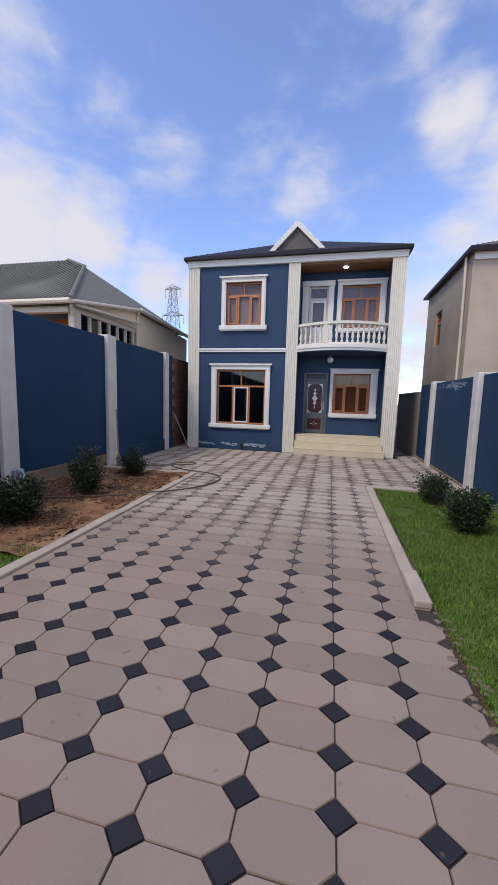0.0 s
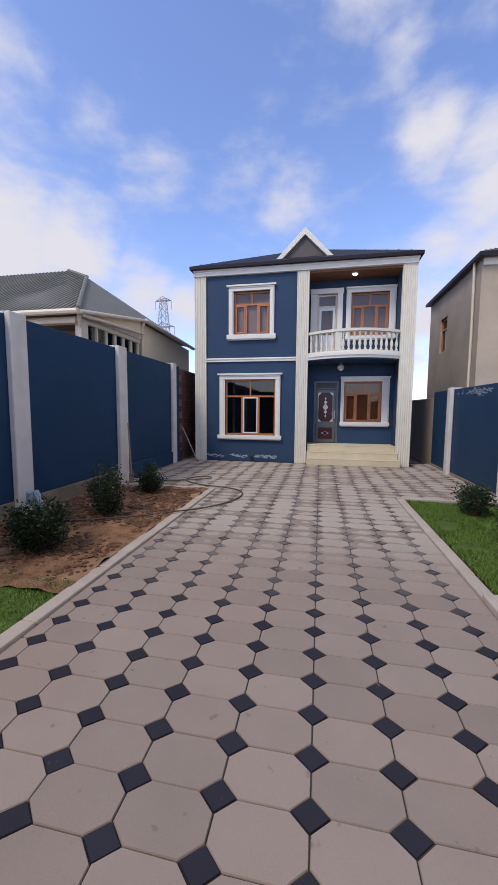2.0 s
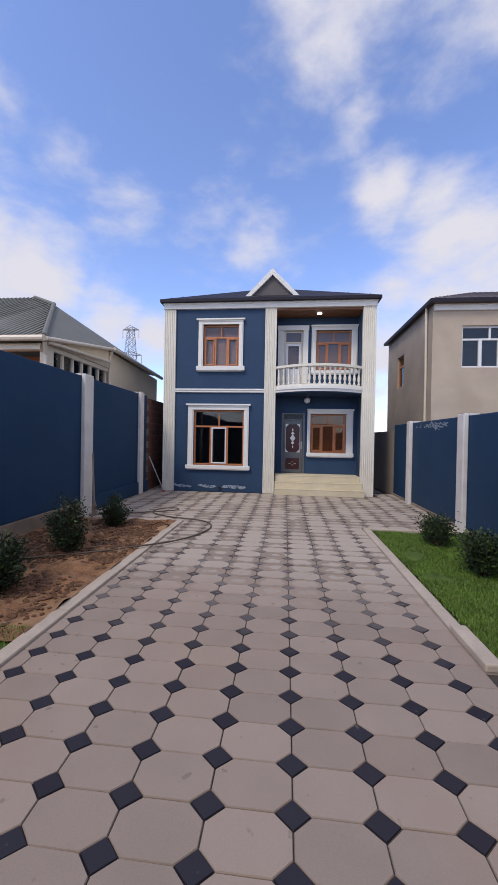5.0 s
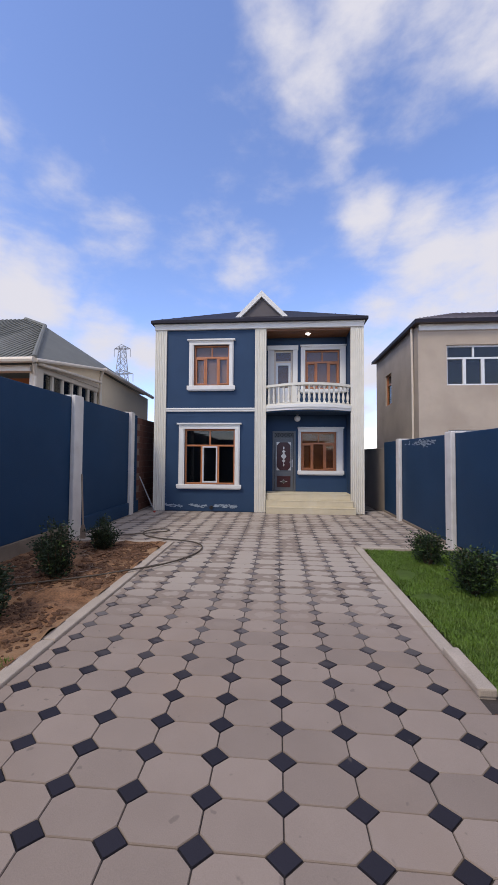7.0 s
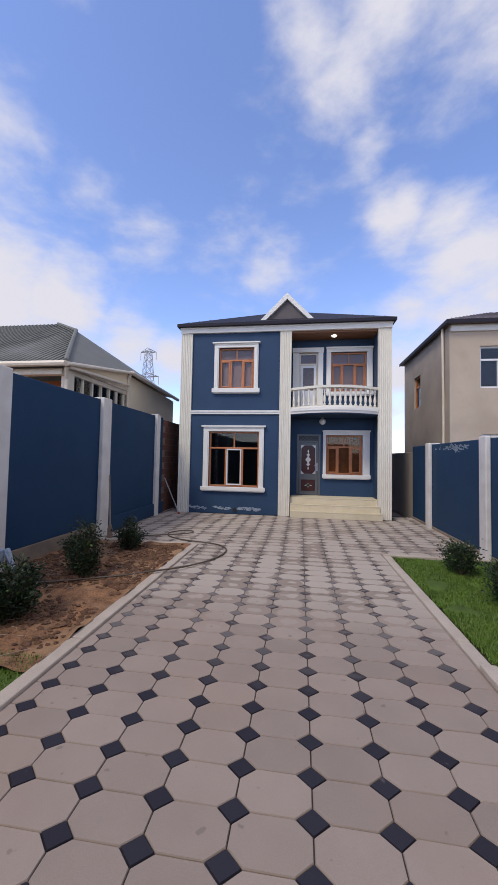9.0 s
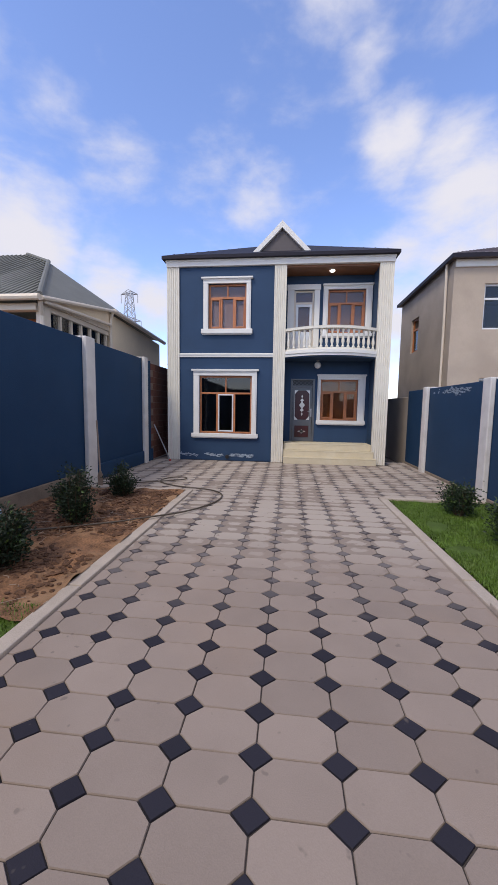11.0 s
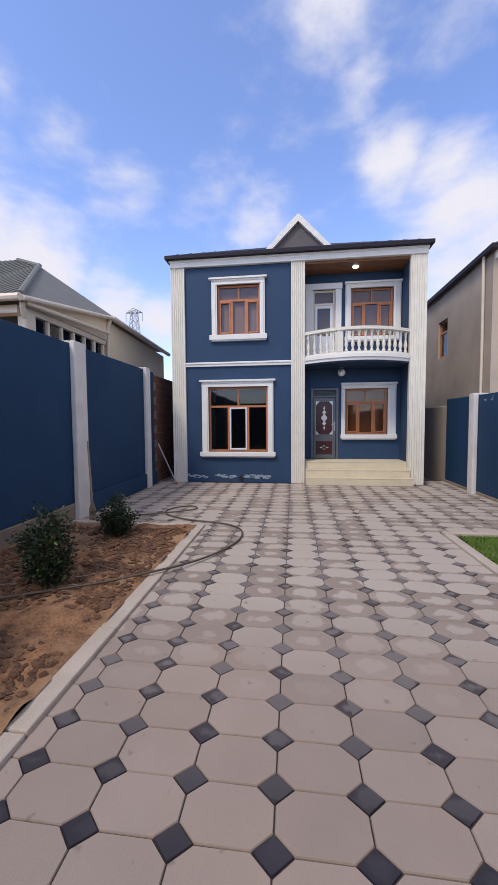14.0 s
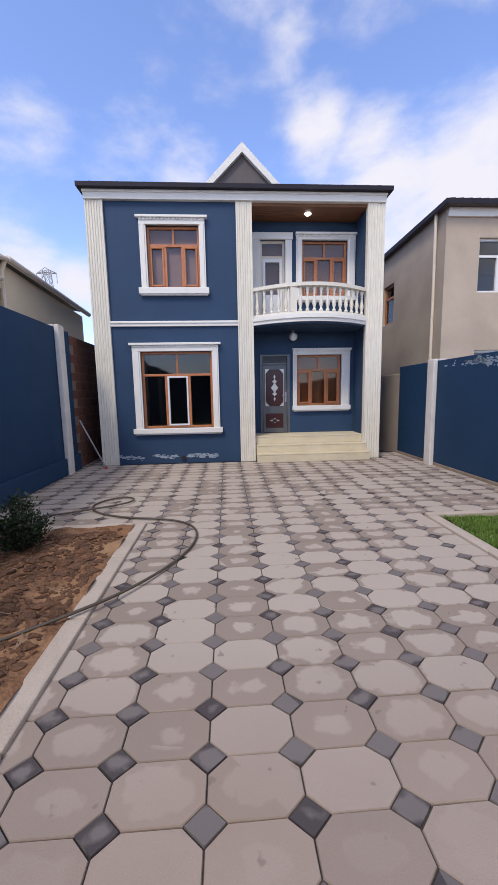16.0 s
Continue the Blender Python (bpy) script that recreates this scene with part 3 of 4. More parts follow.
def balcony_door():
    d = hp(tagged(new("balcony_door"), "white glazed balcony door with a plaster surround"))
    x0, x1, z0, z1 = D2
    y = BACK
    for o in (tagged(boxes("surround", [(-0.92, x0, y - 0.06, y, 3.38, 5.42), (x1, 0.10, y - 0.06, y, 3.38, 5.42), (-0.94, 0.12, y - 0.08, y, 5.42, 5.58)], WHITE, bevel=0.008), "white plaster surround"),
              boxes("frame", [(x0, x0 + 0.06, y + 0.04, y + 0.1, z0, z1), (x1 - 0.06, x1, y + 0.04, y + 0.1, z0, z1), (x0 + 0.06, x1 - 0.06, y + 0.04, y + 0.1, z1 - 0.06, z1), (x0 + 0.06, x1 - 0.06, y + 0.04, y + 0.1, 5.0, 5.06)], GUTTER, bevel=0.005),
              boxes("leaf", [(x0 + 0.065, x0 + 0.14, y + 0.02, y + 0.08, z0 + 0.02, 4.99), (x1 - 0.14, x1 - 0.065, y + 0.02, y + 0.08, z0 + 0.02, 4.99), (x0 + 0.14, x1 - 0.14, y + 0.02, y + 0.08, 4.91, 4.99), (x0 + 0.14, x1 - 0.14, y + 0.02, y + 0.08, z0 + 0.02, z0 + 0.75)], PVC, bevel=0.006)):
        hp(o).parent = d
    for q in ((x0 + 0.14, x1 - 0.14, y + 0.05, y + 0.056, z0 + 0.75, 4.91), (x0 + 0.06, x1 - 0.06, y + 0.06, y + 0.066, 5.06, z1 - 0.06)):
        g = hp(boxes("pane", [q], GLASS))
        g.parent, g.visible_shadow = d, False


balcony_door()


def front_door():
    d = hp(tagged(new("front_door"), "grey steel front door with dark red panels and silver ornament"))
    x0, x1, z0, z1 = D1
    y = BACK
    parts = [boxes("frame", [(x0, x0 + 0.07, y - 0.02, y + 0.1, z0, z1), (x1 - 0.07, x1, y - 0.02, y + 0.1, z0, z1), (x0 + 0.07, x1 - 0.07, y - 0.02, y + 0.1, z1 - 0.05, z1), (x0 + 0.07, x1 - 0.07, y - 0.02, y + 0.1, 2.38, 2.43)], GREYDOOR, bevel=0.006),
             boxes("leaf", [(x0 + 0.075, x1 - 0.075, y + 0.02, y + 0.08, z0 + 0.01, 2.375)], GREYDOOR, bevel=0.008),
             tagged(boxes("transom", [(x0 + 0.07, x1 - 0.07, y + 0.04, y + 0.06, 2.43, 2.59)], BLACK), "black barred transom")]
    def scrolls(bm):
        for i in range(5):
            cx = x0 + 0.14 + i * 0.128
            for k in range(10):
                p, q = k * math.tau / 10, (k + 1) * math.tau / 10
                tube(bm, (cx + 0.045 * math.cos(p), y + 0.03, 2.51 + 0.055 * math.sin(p)), (cx + 0.045 * math.cos(q), y + 0.03, 2.51 + 0.055 * math.sin(q)), 0.005, n=5)
    parts.append(tagged(mesh("transom_bars", scrolls, GREYDOOR), kind="stuff"))
    xm = (x0 + x1) / 2 - 0.01
    def oct_panel(bm):
        a, b, c, e, k = xm - 0.225, xm + 0.225, 1.32, 2.26, 0.09
        prism(bm, [(a + k, c), (b - k, c), (b, c + k), (b, e - k), (b - k, e), (a + k, e), (a, e - k), (a, c + k)], "y", y + 0.004, y + 0.02)
    parts.append(tagged(mesh("upper_panel", oct_panel, DARKRED, bevel=0.008), "dark red glossy panel"))
    parts.append(tagged(boxes("lower_panel", [(xm - 0.23, xm + 0.23, y + 0.004, y + 0.02, 0.74, 1.12)], DARKRED, bevel=0.008), "dark red glossy panel"))
    def ornament(bm):
        for z, w, h in ((1.79, 0.075, 0.11), (1.95, 0.05, 0.05), (1.63, 0.05, 0.05), (2.07, 0.022, 0.05), (1.5, 0.022, 0.05), (0.93, 0.11, 0.035), (0.93, 0.05, 0.06)):
            n = 14
            prism(bm, [(xm + w * math.cos(k * math.tau / n) * (1 + 0.22 * math.cos(4 * k * math.tau / n)), z + h * math.sin(k * math.tau / n) * (1 + 0.22 * math.cos(4 * k * math.tau / n))) for k in range(n)], "y", y - 0.006, y + 0.005)
        for sx in (-1, 1):
            for z in (1.33, 2.25):
                s = 1 if z < 2 else -1
                prism(bm, [(xm + sx * 0.245, z - s * 0.02), (xm + sx * 0.245, z + s * 0.11), (xm + sx * 0.215, z + s * 0.07), (xm + sx * 0.16, z + s * 0.01), (xm + sx * 0.13, z - s * 0.02)], "y", y, y + 0.018)
            box(bm, *sorted((xm + sx * 0.236, xm + sx * 0.246)), y + 0.004, y + 0.018, 1.42, 2.16)
    parts.append(tagged(mesh("ornament", ornament, SILVER), "silver cast ornament", kind="stuff"))
    def grip(bm):
        box(bm, x1 - 0.135, x1 - 0.085, y - 0.005, y + 0.02, 1.42, 1.68)
        tube(bm, (x1 - 0.11, y + 0.01, 1.6), (x1 - 0.11, y - 0.06, 1.6), 0.011)
        tube(bm, (x1 - 0.11, y - 0.055, 1.6), (x1 - 0.22, y - 0.055, 1.59), 0.011)
    parts.append(tagged(mesh("handle", grip, STEEL), "steel lever handle"))
    for p in parts:
        hp(p).parent = d


front_door()


# balcony: a bowed slab with turned balusters
BX0, BX1, BOW = -0.955, 1.745, 0.5


def bow(x, inset=0.0):
    u = (x - (BX0 + BX1) / 2) / ((BX1 - BX0) / 2)
    return HF - 0.05 - (BOW - inset) * (1 - u * u) + inset


def bowed(z0, z1, grow, inner):
    def build(bm):
        n = 28
        xs = [BX0 + (BX1 - BX0) * i / n for i in range(n + 1)]
        front = [(x, bow(x) - grow) for x in xs]
        back = [(BX1, BACK), (BX0, BACK)] if inner is None else [(x, bow(x) + inner) for x in reversed(xs)]
        prism(bm, front + back, "z", z0, z1)
    return build


balcony = hp(tagged(new("balcony"), "bowed balcony with cream turned balusters"))


def bp(ob):
    hp(ob).parent = balcony
    return ob


bp(tagged(mesh("soffit", bowed(3.19, 3.22, -0.05, None), BLUE), "blue painted underside"))
bp(mesh("slab", bowed(3.224, 3.38, 0.0, None), WHITE))
bp(mesh("slab_moulding", bowed(3.30, 3.385, 0.035, 0.1), WHITE))
bp(mesh("bottom_rail", bowed(3.385, 3.45, -0.04, 0.17), CREAM))
bp(mesh("handrail", bowed(3.985, 4.06, -0.01, 0.19), CREAM))
BAL = [(0.042, 0), (0.042, 0.05), (0.026, 0.06), (0.024, 0.09), (0.048, 0.17), (0.044, 0.22), (0.022, 0.34), (0.020, 0.38), (0.034, 0.40), (0.022, 0.42), (0.040, 0.48), (0.040, 0.535)]
_first = None
for _i in range(17):
    _x = BX0 + 0.10 + (BX1 - BX0 - 0.2) * _i / 16
    if _first is None:
        _first = bp(mesh("baluster", lambda bm: lathe(bm, BAL, n=12), CREAM))
        _o = _first
    else:
        _o = new("baluster", _first.data)
        bp(_o)
    _o.location = (_x, bow(_x) + 0.10, 3.45)
    if _i in (5,):
        bp(tagged(boxes("baluster_pier", [(_x - 0.075, _x + 0.075, bow(_x) + 0.03, bow(_x) + 0.18, 3.45, 3.985)], CREAM, bevel=0.01), "square cream pier"))

hp(tagged(boxes("balcony_ceiling", [(-0.955, 1.745, HF + 0.02, BACK, 5.86, 5.92)] + [(-0.955, 1.745, HF + 0.05 + i * 0.1, HF + 0.14 + i * 0.1, 5.853, 5.86) for i in range(7)], CEILWOOD), "brown panelled ceiling"))


def disc_lamp(bm):
    lathe(bm, [(0.02, -0.035), (0.055, -0.032), (0.075, -0.012), (0.08, 0.0)], n=20)


_l = tagged(mesh("ceiling_lamp", disc_lamp, GLOW), "lit round white lamp under the balcony ceiling", "lamp")
_l.location = (0.346, HF + 0.33, 5.806)
_g = thing("globe_lamp", "pearl glass globe lamp under the balcony", "lamp", at=(0.011, 11.9, 3.165))
mesh("globe", lambda bm: lathe(bm, [(0.005, -0.25)] + [(0.105 * math.sin(a * math.pi / 10), -0.145 - 0.105 * math.cos(a * math.pi / 10)) for a in range(1, 10)] + [(0.02, -0.04)], n=20), LAMPGLASS, _g)
mesh("stem", lambda bm: (tube(bm, (0, 0, -0.05), (0, 0, 0), 0.018), lathe(bm, [(0.05, -0.02), (0.05, 0.0)], n=14)), STEEL, _g)

# entrance steps
steps = thing("entrance_steps", "three cream limestone steps before the front door", "steps", at=(0.365, HF, 0))
steps.scale = (0.985, 1.0, 0.992)
for _i, (_y, _z) in enumerate(((11.20, 0.2), (11.36, 0.4), (11.52, 0.6))):
    _xa, _xb = -0.93 + 0.0 * _i, (1.85, 1.80, 1.742)[_i]
    _s = boxes("step", [(_xa, _xb, _y, 11.521 if _i < 2 else BACK, _z - 0.2, _z - 0.035), (_xa - 0.002, _xb + 0.002, _y - 0.004, 11.521 if _i < 2 else BACK, _z - 0.032, _z)], STONE, bevel=0.006)
    _s.parent, _s.matrix_parent_inverse = steps, Matrix.Translation((-0.44, -HF, 0))

# peeled filler along the foot of the wall and the drain hole
rngf = random.Random(3)


def flakes(bm):
    for _ in range(260):
        x = rngf.uniform(-4.24, -1.9)
        z = 0.17 + 0.045 * noise.noise((x * 3.1, 2.0, 1)) + rngf.gauss(0, 0.022)
        if abs(x + 2.75) < 0.12 or noise.noise((x * 2.1, 0, 1)) < -0.28:
            continue
        n, w, h = 7, rngf.uniform(0.015, 0.075), rngf.uniform(0.003, 0.014)
        prism(bm, [(x + w * rngf.uniform(0.6, 1.2) * math.cos(k * math.tau / n), z + h * rngf.uniform(0.5, 1.4) * math.sin(k * math.tau / n)) for k in range(n)], "y", HF - rngf.uniform(0.004, 0.012), HF + 0.002)


hp(tagged(mesh("wall_filler", flakes, FLAKE), "pale peeling filler", kind="stuff"))
hp(tagged(mesh("drain_pipe", lambda bm: tube(bm, (-2.72, HF - 0.04, 0.12), (-2.72, HF + 0.1, 0.14), 0.06, n=16), BLACK), "black drain pipe end"))


# ---- fences ----
def fence(name, label, x, side, y0, y1, top, posts, plinth):
    f = thing(name, label, "fence", kind="structure")
    t = 0.2
    px = x + 0.1 * side
    xa, xb = sorted((px, px + t * side))
    boxes("panel", [(xa, xb, y0, y1, plinth, top)], FENCE_BLUE, f, 0.015)
    qa, qb = sorted((px - 0.015 * side, px + t * side))
    tagged(boxes("plinth", [(qa, qb, y0, y1, -0.15, plinth)], PLINTH, f, 0.015), "bare rough concrete plinth")
    for a, b in posts:
        ra, rb = sorted((x, px - 0.002 * side))
        tagged(boxes("post", [(ra, rb, a, b, -0.1, top + 0.04)], POST, f, 0.02), "whitewashed post")
        ra, rb = sorted((px, px + t * side))
        boxes("post_cap", [(ra, rb, a, b, top + 0.001, top + 0.04)], POST, f, 0.01)
    return f


_f = fence("fence_left", "tall dark blue plastered fence with whitewashed posts", LFX, -1, -4.0, 11.15, 3.04, [(1.45, 1.75), (4.56, 4.87), (7.42, 7.77), (10.45, 10.70)], 0.28)
boxes("plinth_ledge", [(LFX - 0.1, LFX - 0.03, 7.78, 10.44, 0.0, 0.36), (LFX - 0.1, LFX - 0.03, 10.71, 11.15, 0.0, 0.36)], FENCE_BLUE, _f, 0.02)
_r = fence("fence_right", "blue plastered fence with whitewashed posts and scuffed top", RFX, 1, -4.0, 12.05, 2.25, [(4.3, 4.57), (7.30, 7.57), (10.33, 10.58)], 0.06)


def scuffs(bm):
    rng = random.Random(11)
    for _ in range(90):
        y, z = rng.gauss(8.9, 0.35), 2.12 + rng.gauss(0, 0.04)
        if z > 2.23:
            continue
        w, h = rng.uniform(0.01, 0.07), rng.uniform(0.006, 0.025)
        prism(bm, [(y - w, z), (y - w * 0.3, z - h), (y + w, z - h * 0.3), (y + w * 0.4, z + h)], "x", RFX + 0.097, RFX + 0.101)


tagged(mesh("scuff", scuffs, FLAKE, _r), "pale scuffs below the top", kind="stuff")
# added out of view: gives the lower panes something dark to reflect
_g = thing("rear_reflection_screen", "unseen blue screen added behind the camera to darken window reflections", "fence", kind="structure")
boxes("panel", [(LFX - 0.3, RFX + 0.3, -4.25, -4.02, -0.1, 3.0)], FENCE_BLUE, _g, 0.015)
_w = thing("yard_wall_far", "unpainted brown rendered wall beside the house", "wall", kind="structure")
boxes("panel", [(2.86, 3.05, 12.06, 16.0, -0.1, 2.08)], RENDER, _w, 0.02)


# brown blocks past the end of the fence
_bw = thing("block_wall", "reddish brown bare block wall past the fence", "wall", kind="structure")
boxes("mortar", [(LFX - 0.29, LFX - 0.115, 11.16, 16, 0, 2.98)], MORTAR, _bw)
_me = None
for _r_ in range(15):
    for _c in range(5):
        _y = 11.17 + _c * 0.41 + (0.2 if _r_ % 2 else 0)
        if _me is None:
            _o = boxes("block", [(0, 0.19, 0, 0.39, 0, 0.185)], BRICK, _bw)
            _me = _o.data
        else:
            _o = new("block", _me)
            _o.parent = _bw
        _o.location = (LFX - 0.298 + random.uniform(-0.004, 0.004), _y, 0.01 + _r_ * 0.198)


# ---- neighbouring houses ----
def beige_house():
    X, Y, Z = 4.02, 12.26, 6.2
    h = thing("neighbour_house", "two-storey beige rendered house with a dark roof edge", "house", at=(X, Y, 0))

    def put(ob):
        ob.parent, ob.matrix_parent_inverse = h, Matrix.Translation((-X, -Y, 0))
        return ob
    fw, lw = (4.93, 6.70, 4.15, 5.50), (4.95, 6.7, 1.2, 2.68)
    put(boxes("wall", holed(X, 11, 0, 3.2, Y, Y + 0.25, [lw]) + holed(X, 11, 3.2, Z, Y, Y + 0.25, [fw]) + [(X, X + 0.25, Y + 0.25, 15.1, 0, Z), (X, X + 0.25, 15.9, 17.3, 0, Z), (X, X + 0.25, 15.1, 15.9, 0, 3.95), (X, X + 0.25, 15.1, 15.9, 5.25, Z), (X + 0.25, 11, 17.05, 17.3, 0, Z), (10.75, 11, Y + 0.25, 17.05, 0, Z)], RENDER))
    put(boxes("floor", [(X + 0.25, 10.75, Y + 0.25, 17.05, 3.0, 3.2), (X + 0.25, 10.75, Y + 0.25, 17.05, Z - 0.1, Z)], INSIDE))
    put(tagged(boxes("fascia", [(X + 0.02, 11, Y - 0.06, Y, Z - 0.22, Z)], WHITE, bevel=0.01), "white fascia"))

    def rf(bm):
        x0, x1, y0, y1, z = X - 0.16, 11.2, Y - 0.25, 17.5, Z
        box(bm, x0, x1, y0, y1, z + 0.002, z + 0.11)
        a, b = (6.4, 14.8, 7.55), (8.7, 14.8, 7.55)
        c = [(x0, y0, z + .11), (x1, y0, z + .11), (x1, y1, z + .11), (x0, y1, z + .11)]
        poly(bm, [c[0], c[1], b, a]), poly(bm, [c[1], c[2], b]), poly(bm, [c[2], c[3], a, b]), poly(bm, [c[3], c[0], a])
        for i in range(1, 34):
            x = x0 + (x1 - x0) * i / 34
            k = min(1, (x - x0) / (6.4 - x0), (x1 - x) / (x1 - 8.7))
            tube(bm, (x, y0 + 0.02, z + 0.12), (x, y0 + 2.79 * k, z + 0.12 + 1.24 * k), 0.013, n=5)
    put(tagged(mesh("roof", rf, BROWNROOF), "brown ribbed metal roof"))
    put(boxes("roof_edge", [(X - 0.18, 11.2, Y - 0.27, Y - 0.252, Z - 0.02, Z + 0.1), (X - 0.18, X - 0.162, Y - 0.252, 17.5, Z - 0.02, Z + 0.1)], ROOF))
    gx = 7.55
    for s in (-1, 1):
        put(mesh("gable_board", lambda bm: prism(bm, [(gx + s * 1.05, Z + 0.1), (gx + s * 0.9, Z + 0.1), (gx, Z + 1.12), (gx, Z + 1.3)], "y", Y + 0.0, Y + 0.12), WHITE))
    put(mesh("gable_panel", lambda bm: prism(bm, [(gx - 0.9, Z + 0.13), (gx + 0.9, Z + 0.13), (gx, Z + 1.13)], "y", Y + 0.14, Y + 1.5), ROOF))
    for (x0, x1, z0, z1) in (fw, lw):
        w = tagged(put(new("window")), "white plastic window with dark panes")
        t, ya, yb = 0.06, Y + 0.08, Y + 0.15
        zt, a, b = z0 + (z1 - z0) * 0.68, x0 + (x1 - x0) * 0.335, x0 + (x1 - x0) * 0.665
        xm = (x0 + x1) / 2
        put(boxes("frame", [(x0, x0 + t, ya, yb, z0, z1), (x1 - t, x1, ya, yb, z0, z1), (x0 + t, x1 - t, ya, yb, z0, z0 + t), (x0 + t, x1 - t, ya, yb, z1 - t, z1), (x0 + t, x1 - t, ya - 0.004, yb, zt - .03, zt + .03), (xm - .03, xm + .03, ya, yb, zt + .03, z1 - t), (a - .05, a + .05, ya - 0.01, yb, z0 + t, zt - .03), (b - .05, b + .05, ya - 0.01, yb, z0 + t, zt - .03)], PVC)).parent = w
        for p, q, r, s in ((x0 + t, a - .05, z0 + t, zt - .03), (a + .05, b - .05, z0 + t, zt - .03), (b + .05, x1 - t, z0 + t, zt - .03), (x0 + t, xm - .03, zt + .03, z1 - t), (xm + .03, x1 - t, zt + .03, z1 - t)):
            g = put(boxes("pane", [(p, q, ya + .03, ya + .036, r, s)], GLASS))
            g.parent, g.visible_shadow = w, False
    w = tagged(put(new("side_window")), "narrow side window with brown frame")
    put(boxes("frame", [(X + .07, X + .13, 15.1, 15.16, 3.95, 5.25), (X + .07, X + .13, 15.84, 15.9, 3.95, 5.25), (X + .07, X + .13, 15.16, 15.84, 3.95, 4.01), (X + .07, X + .13, 15.16, 15.84, 5.19, 5.25), (X + .07, X + .13, 15.16, 15.84, 4.8, 4.86)], WOOD)).parent = w
    g = put(boxes("pane", [(X + .1, X + .106, 15.16, 15.84, 4.01, 4.8)], GLASS))
    g.parent, g.visible_shadow = w, False
    put(mesh("downpipe", lambda bm: (tube(bm, (X - 0.05, Y + 0.38, 0), (X - 0.05, Y + 0.38, 4.0), 0.04, n=10), tube(bm, (X - 0.05, Y + 0.38, 4.0), (X - 0.09, Y + 0.34, Z), 0.04, n=10)), GUTTER))
    return h


beige_house()


def yellow_house():
    h = thing("neighbour_house", "pale yellow house with a grey-green metal roof and gutters", "house", at=(-6.3, 8, 0))

    def put(ob):
        ob.parent, ob.matrix_parent_inverse = h, Matrix.Translation((6.3, -8, 0))
        return ob
    E, C, FAR = Vector((-6.1, 7.6, 3.95)), Vector((-6.15, 10.9, 4.52)), Vector((-6.15, 15.3, 4.35))
    H, R = Vector((-8.0, 10.7, 5.84)), Vector((-9.1, 11.3, 6.32))
    put(mesh("wall", lambda bm: (prism(bm, [(10.9, 0), (15.2, 0), (15.2, 4.22), (10.9, 4.42)], "x", -6.5, -6.28), box(bm, -14, -6.5, 15.0, 15.2, 0, 4.2), box(bm, -14, -6.5, 10.9, 11.05, 0, 3.9), box(bm, -14, -13.8, 8, 15, 0, 3.8)), YELLOW))

    def rf(bm):
        wl = Vector((-15, 7.6, 3.95))
        poly(bm, [wl, E, H, R, Vector((-15, 11.3, 6.32))])
        poly(bm, [E, C, H])
        poly(bm, [C, FAR, Vector((-9.1, 15.3, 4.9)), R, H])
        poly(bm, [R, Vector((-9.1, 15.3, 4.9)), Vector((-15, 15.3, 4.9)), Vector((-15, 11.3, 6.32))])
        tube(bm, E + Vector((0, 0, 0.02)), H + Vector((0, 0, 0.02)), 0.06, n=8)
        tube(bm, H + Vector((0, 0, 0.02)), R + Vector((0, 0, 0.02)), 0.05, n=8)
        nrm = (E - wl).cross(H - wl).normalized()
        for i in range(60):
            x = -14.9 + i * 0.147
            if x > -6.2:
                break
            k = min(1.0, (E.x - x) / (E.x - H.x)) if x > H.x else 1.0
            a = Vector((x, 7.6, 3.965))
            top = Vector((x, 7.6 + (H.y - 7.6) * k, 3.965 + (H.z - 3.95) * k))
            if x < H.x:
                u = min(1.0, (H.x - x) / (H.x - R.x))
                top = Vector((x, H.y + (R.y - H.y) * u, H.z + (R.z - H.z) * u))
            tube(bm, a, top, 0.022, n=5)
    put(tagged(mesh("roof", rf, GREENROOF), "grey-green ribbed metal roof"))
    put(tagged(mesh("gutter", lambda bm: (tube(bm, (-15, 7.55, 3.9), E + Vector((0.03, -0.05, -0.05)), 0.07), tube(bm, E + Vector((0.04, 0, -0.05)), C + Vector((0.05, 0, -0.06)), 0.05), tube(bm, C + Vector((0.05, 0, -0.05)), FAR + Vector((0.05, 0, -0.05)), 0.07),
                                            tube(bm, (-6.13, 7.66, 3.85), (-6.24, 7.85, 3.6), 0.045), tube(bm, (-6.24, 7.85, 3.62), (-6.24, 7.85, 0), 0.045), tube(bm, (-6.12, 10.85, 4.45), (-6.2, 10.85, 4.2), 0.045), tube(bm, (-6.2, 10.85, 4.22), (-6.2, 10.85, 0), 0.045),
                                            tube(bm, (-6.12, 7.75, 3.86), (-6.12, 10.7, 4.02), 0.045)), GUTTER), "cream gutters and downpipes"))
    put(boxes("porch_beam", [(-14, -6.3, 7.75, 7.95, 3.69, 3.84), (-6.42, -6.22, 7.96, 10.85, 3.86, 3.98)], GUTTER, bevel=0.01))
    put(mesh("side_board", lambda bm: prism(bm, [(7.96, 3.98), (10.88, 3.98), (10.88, 4.45), (7.96, 3.99)], "x", -6.42, -6.24), YELLOW))
    put(tagged(boxes("porch_wall", [(-14, -6.5, 9.0, 9.1, 0, 3.8)], ORANGE), "orange-brown boarded wall"))
    fr = [(-6.40, -6.26, 7.96, 10.85, 3.74, 3.86), (-6.40, -6.26, 7.96, 10.85, 2.75, 2.85), (-6.42, -6.24, 7.9, 8.15, 0, 3.86)]
    n = 6
    for i in range(n + 1):
        y = 8.15 + (10.75 - 8.15) * i / n
        fr.append((-6.38, -6.28, y - 0.03, y + 0.03, 2.85, 3.74))
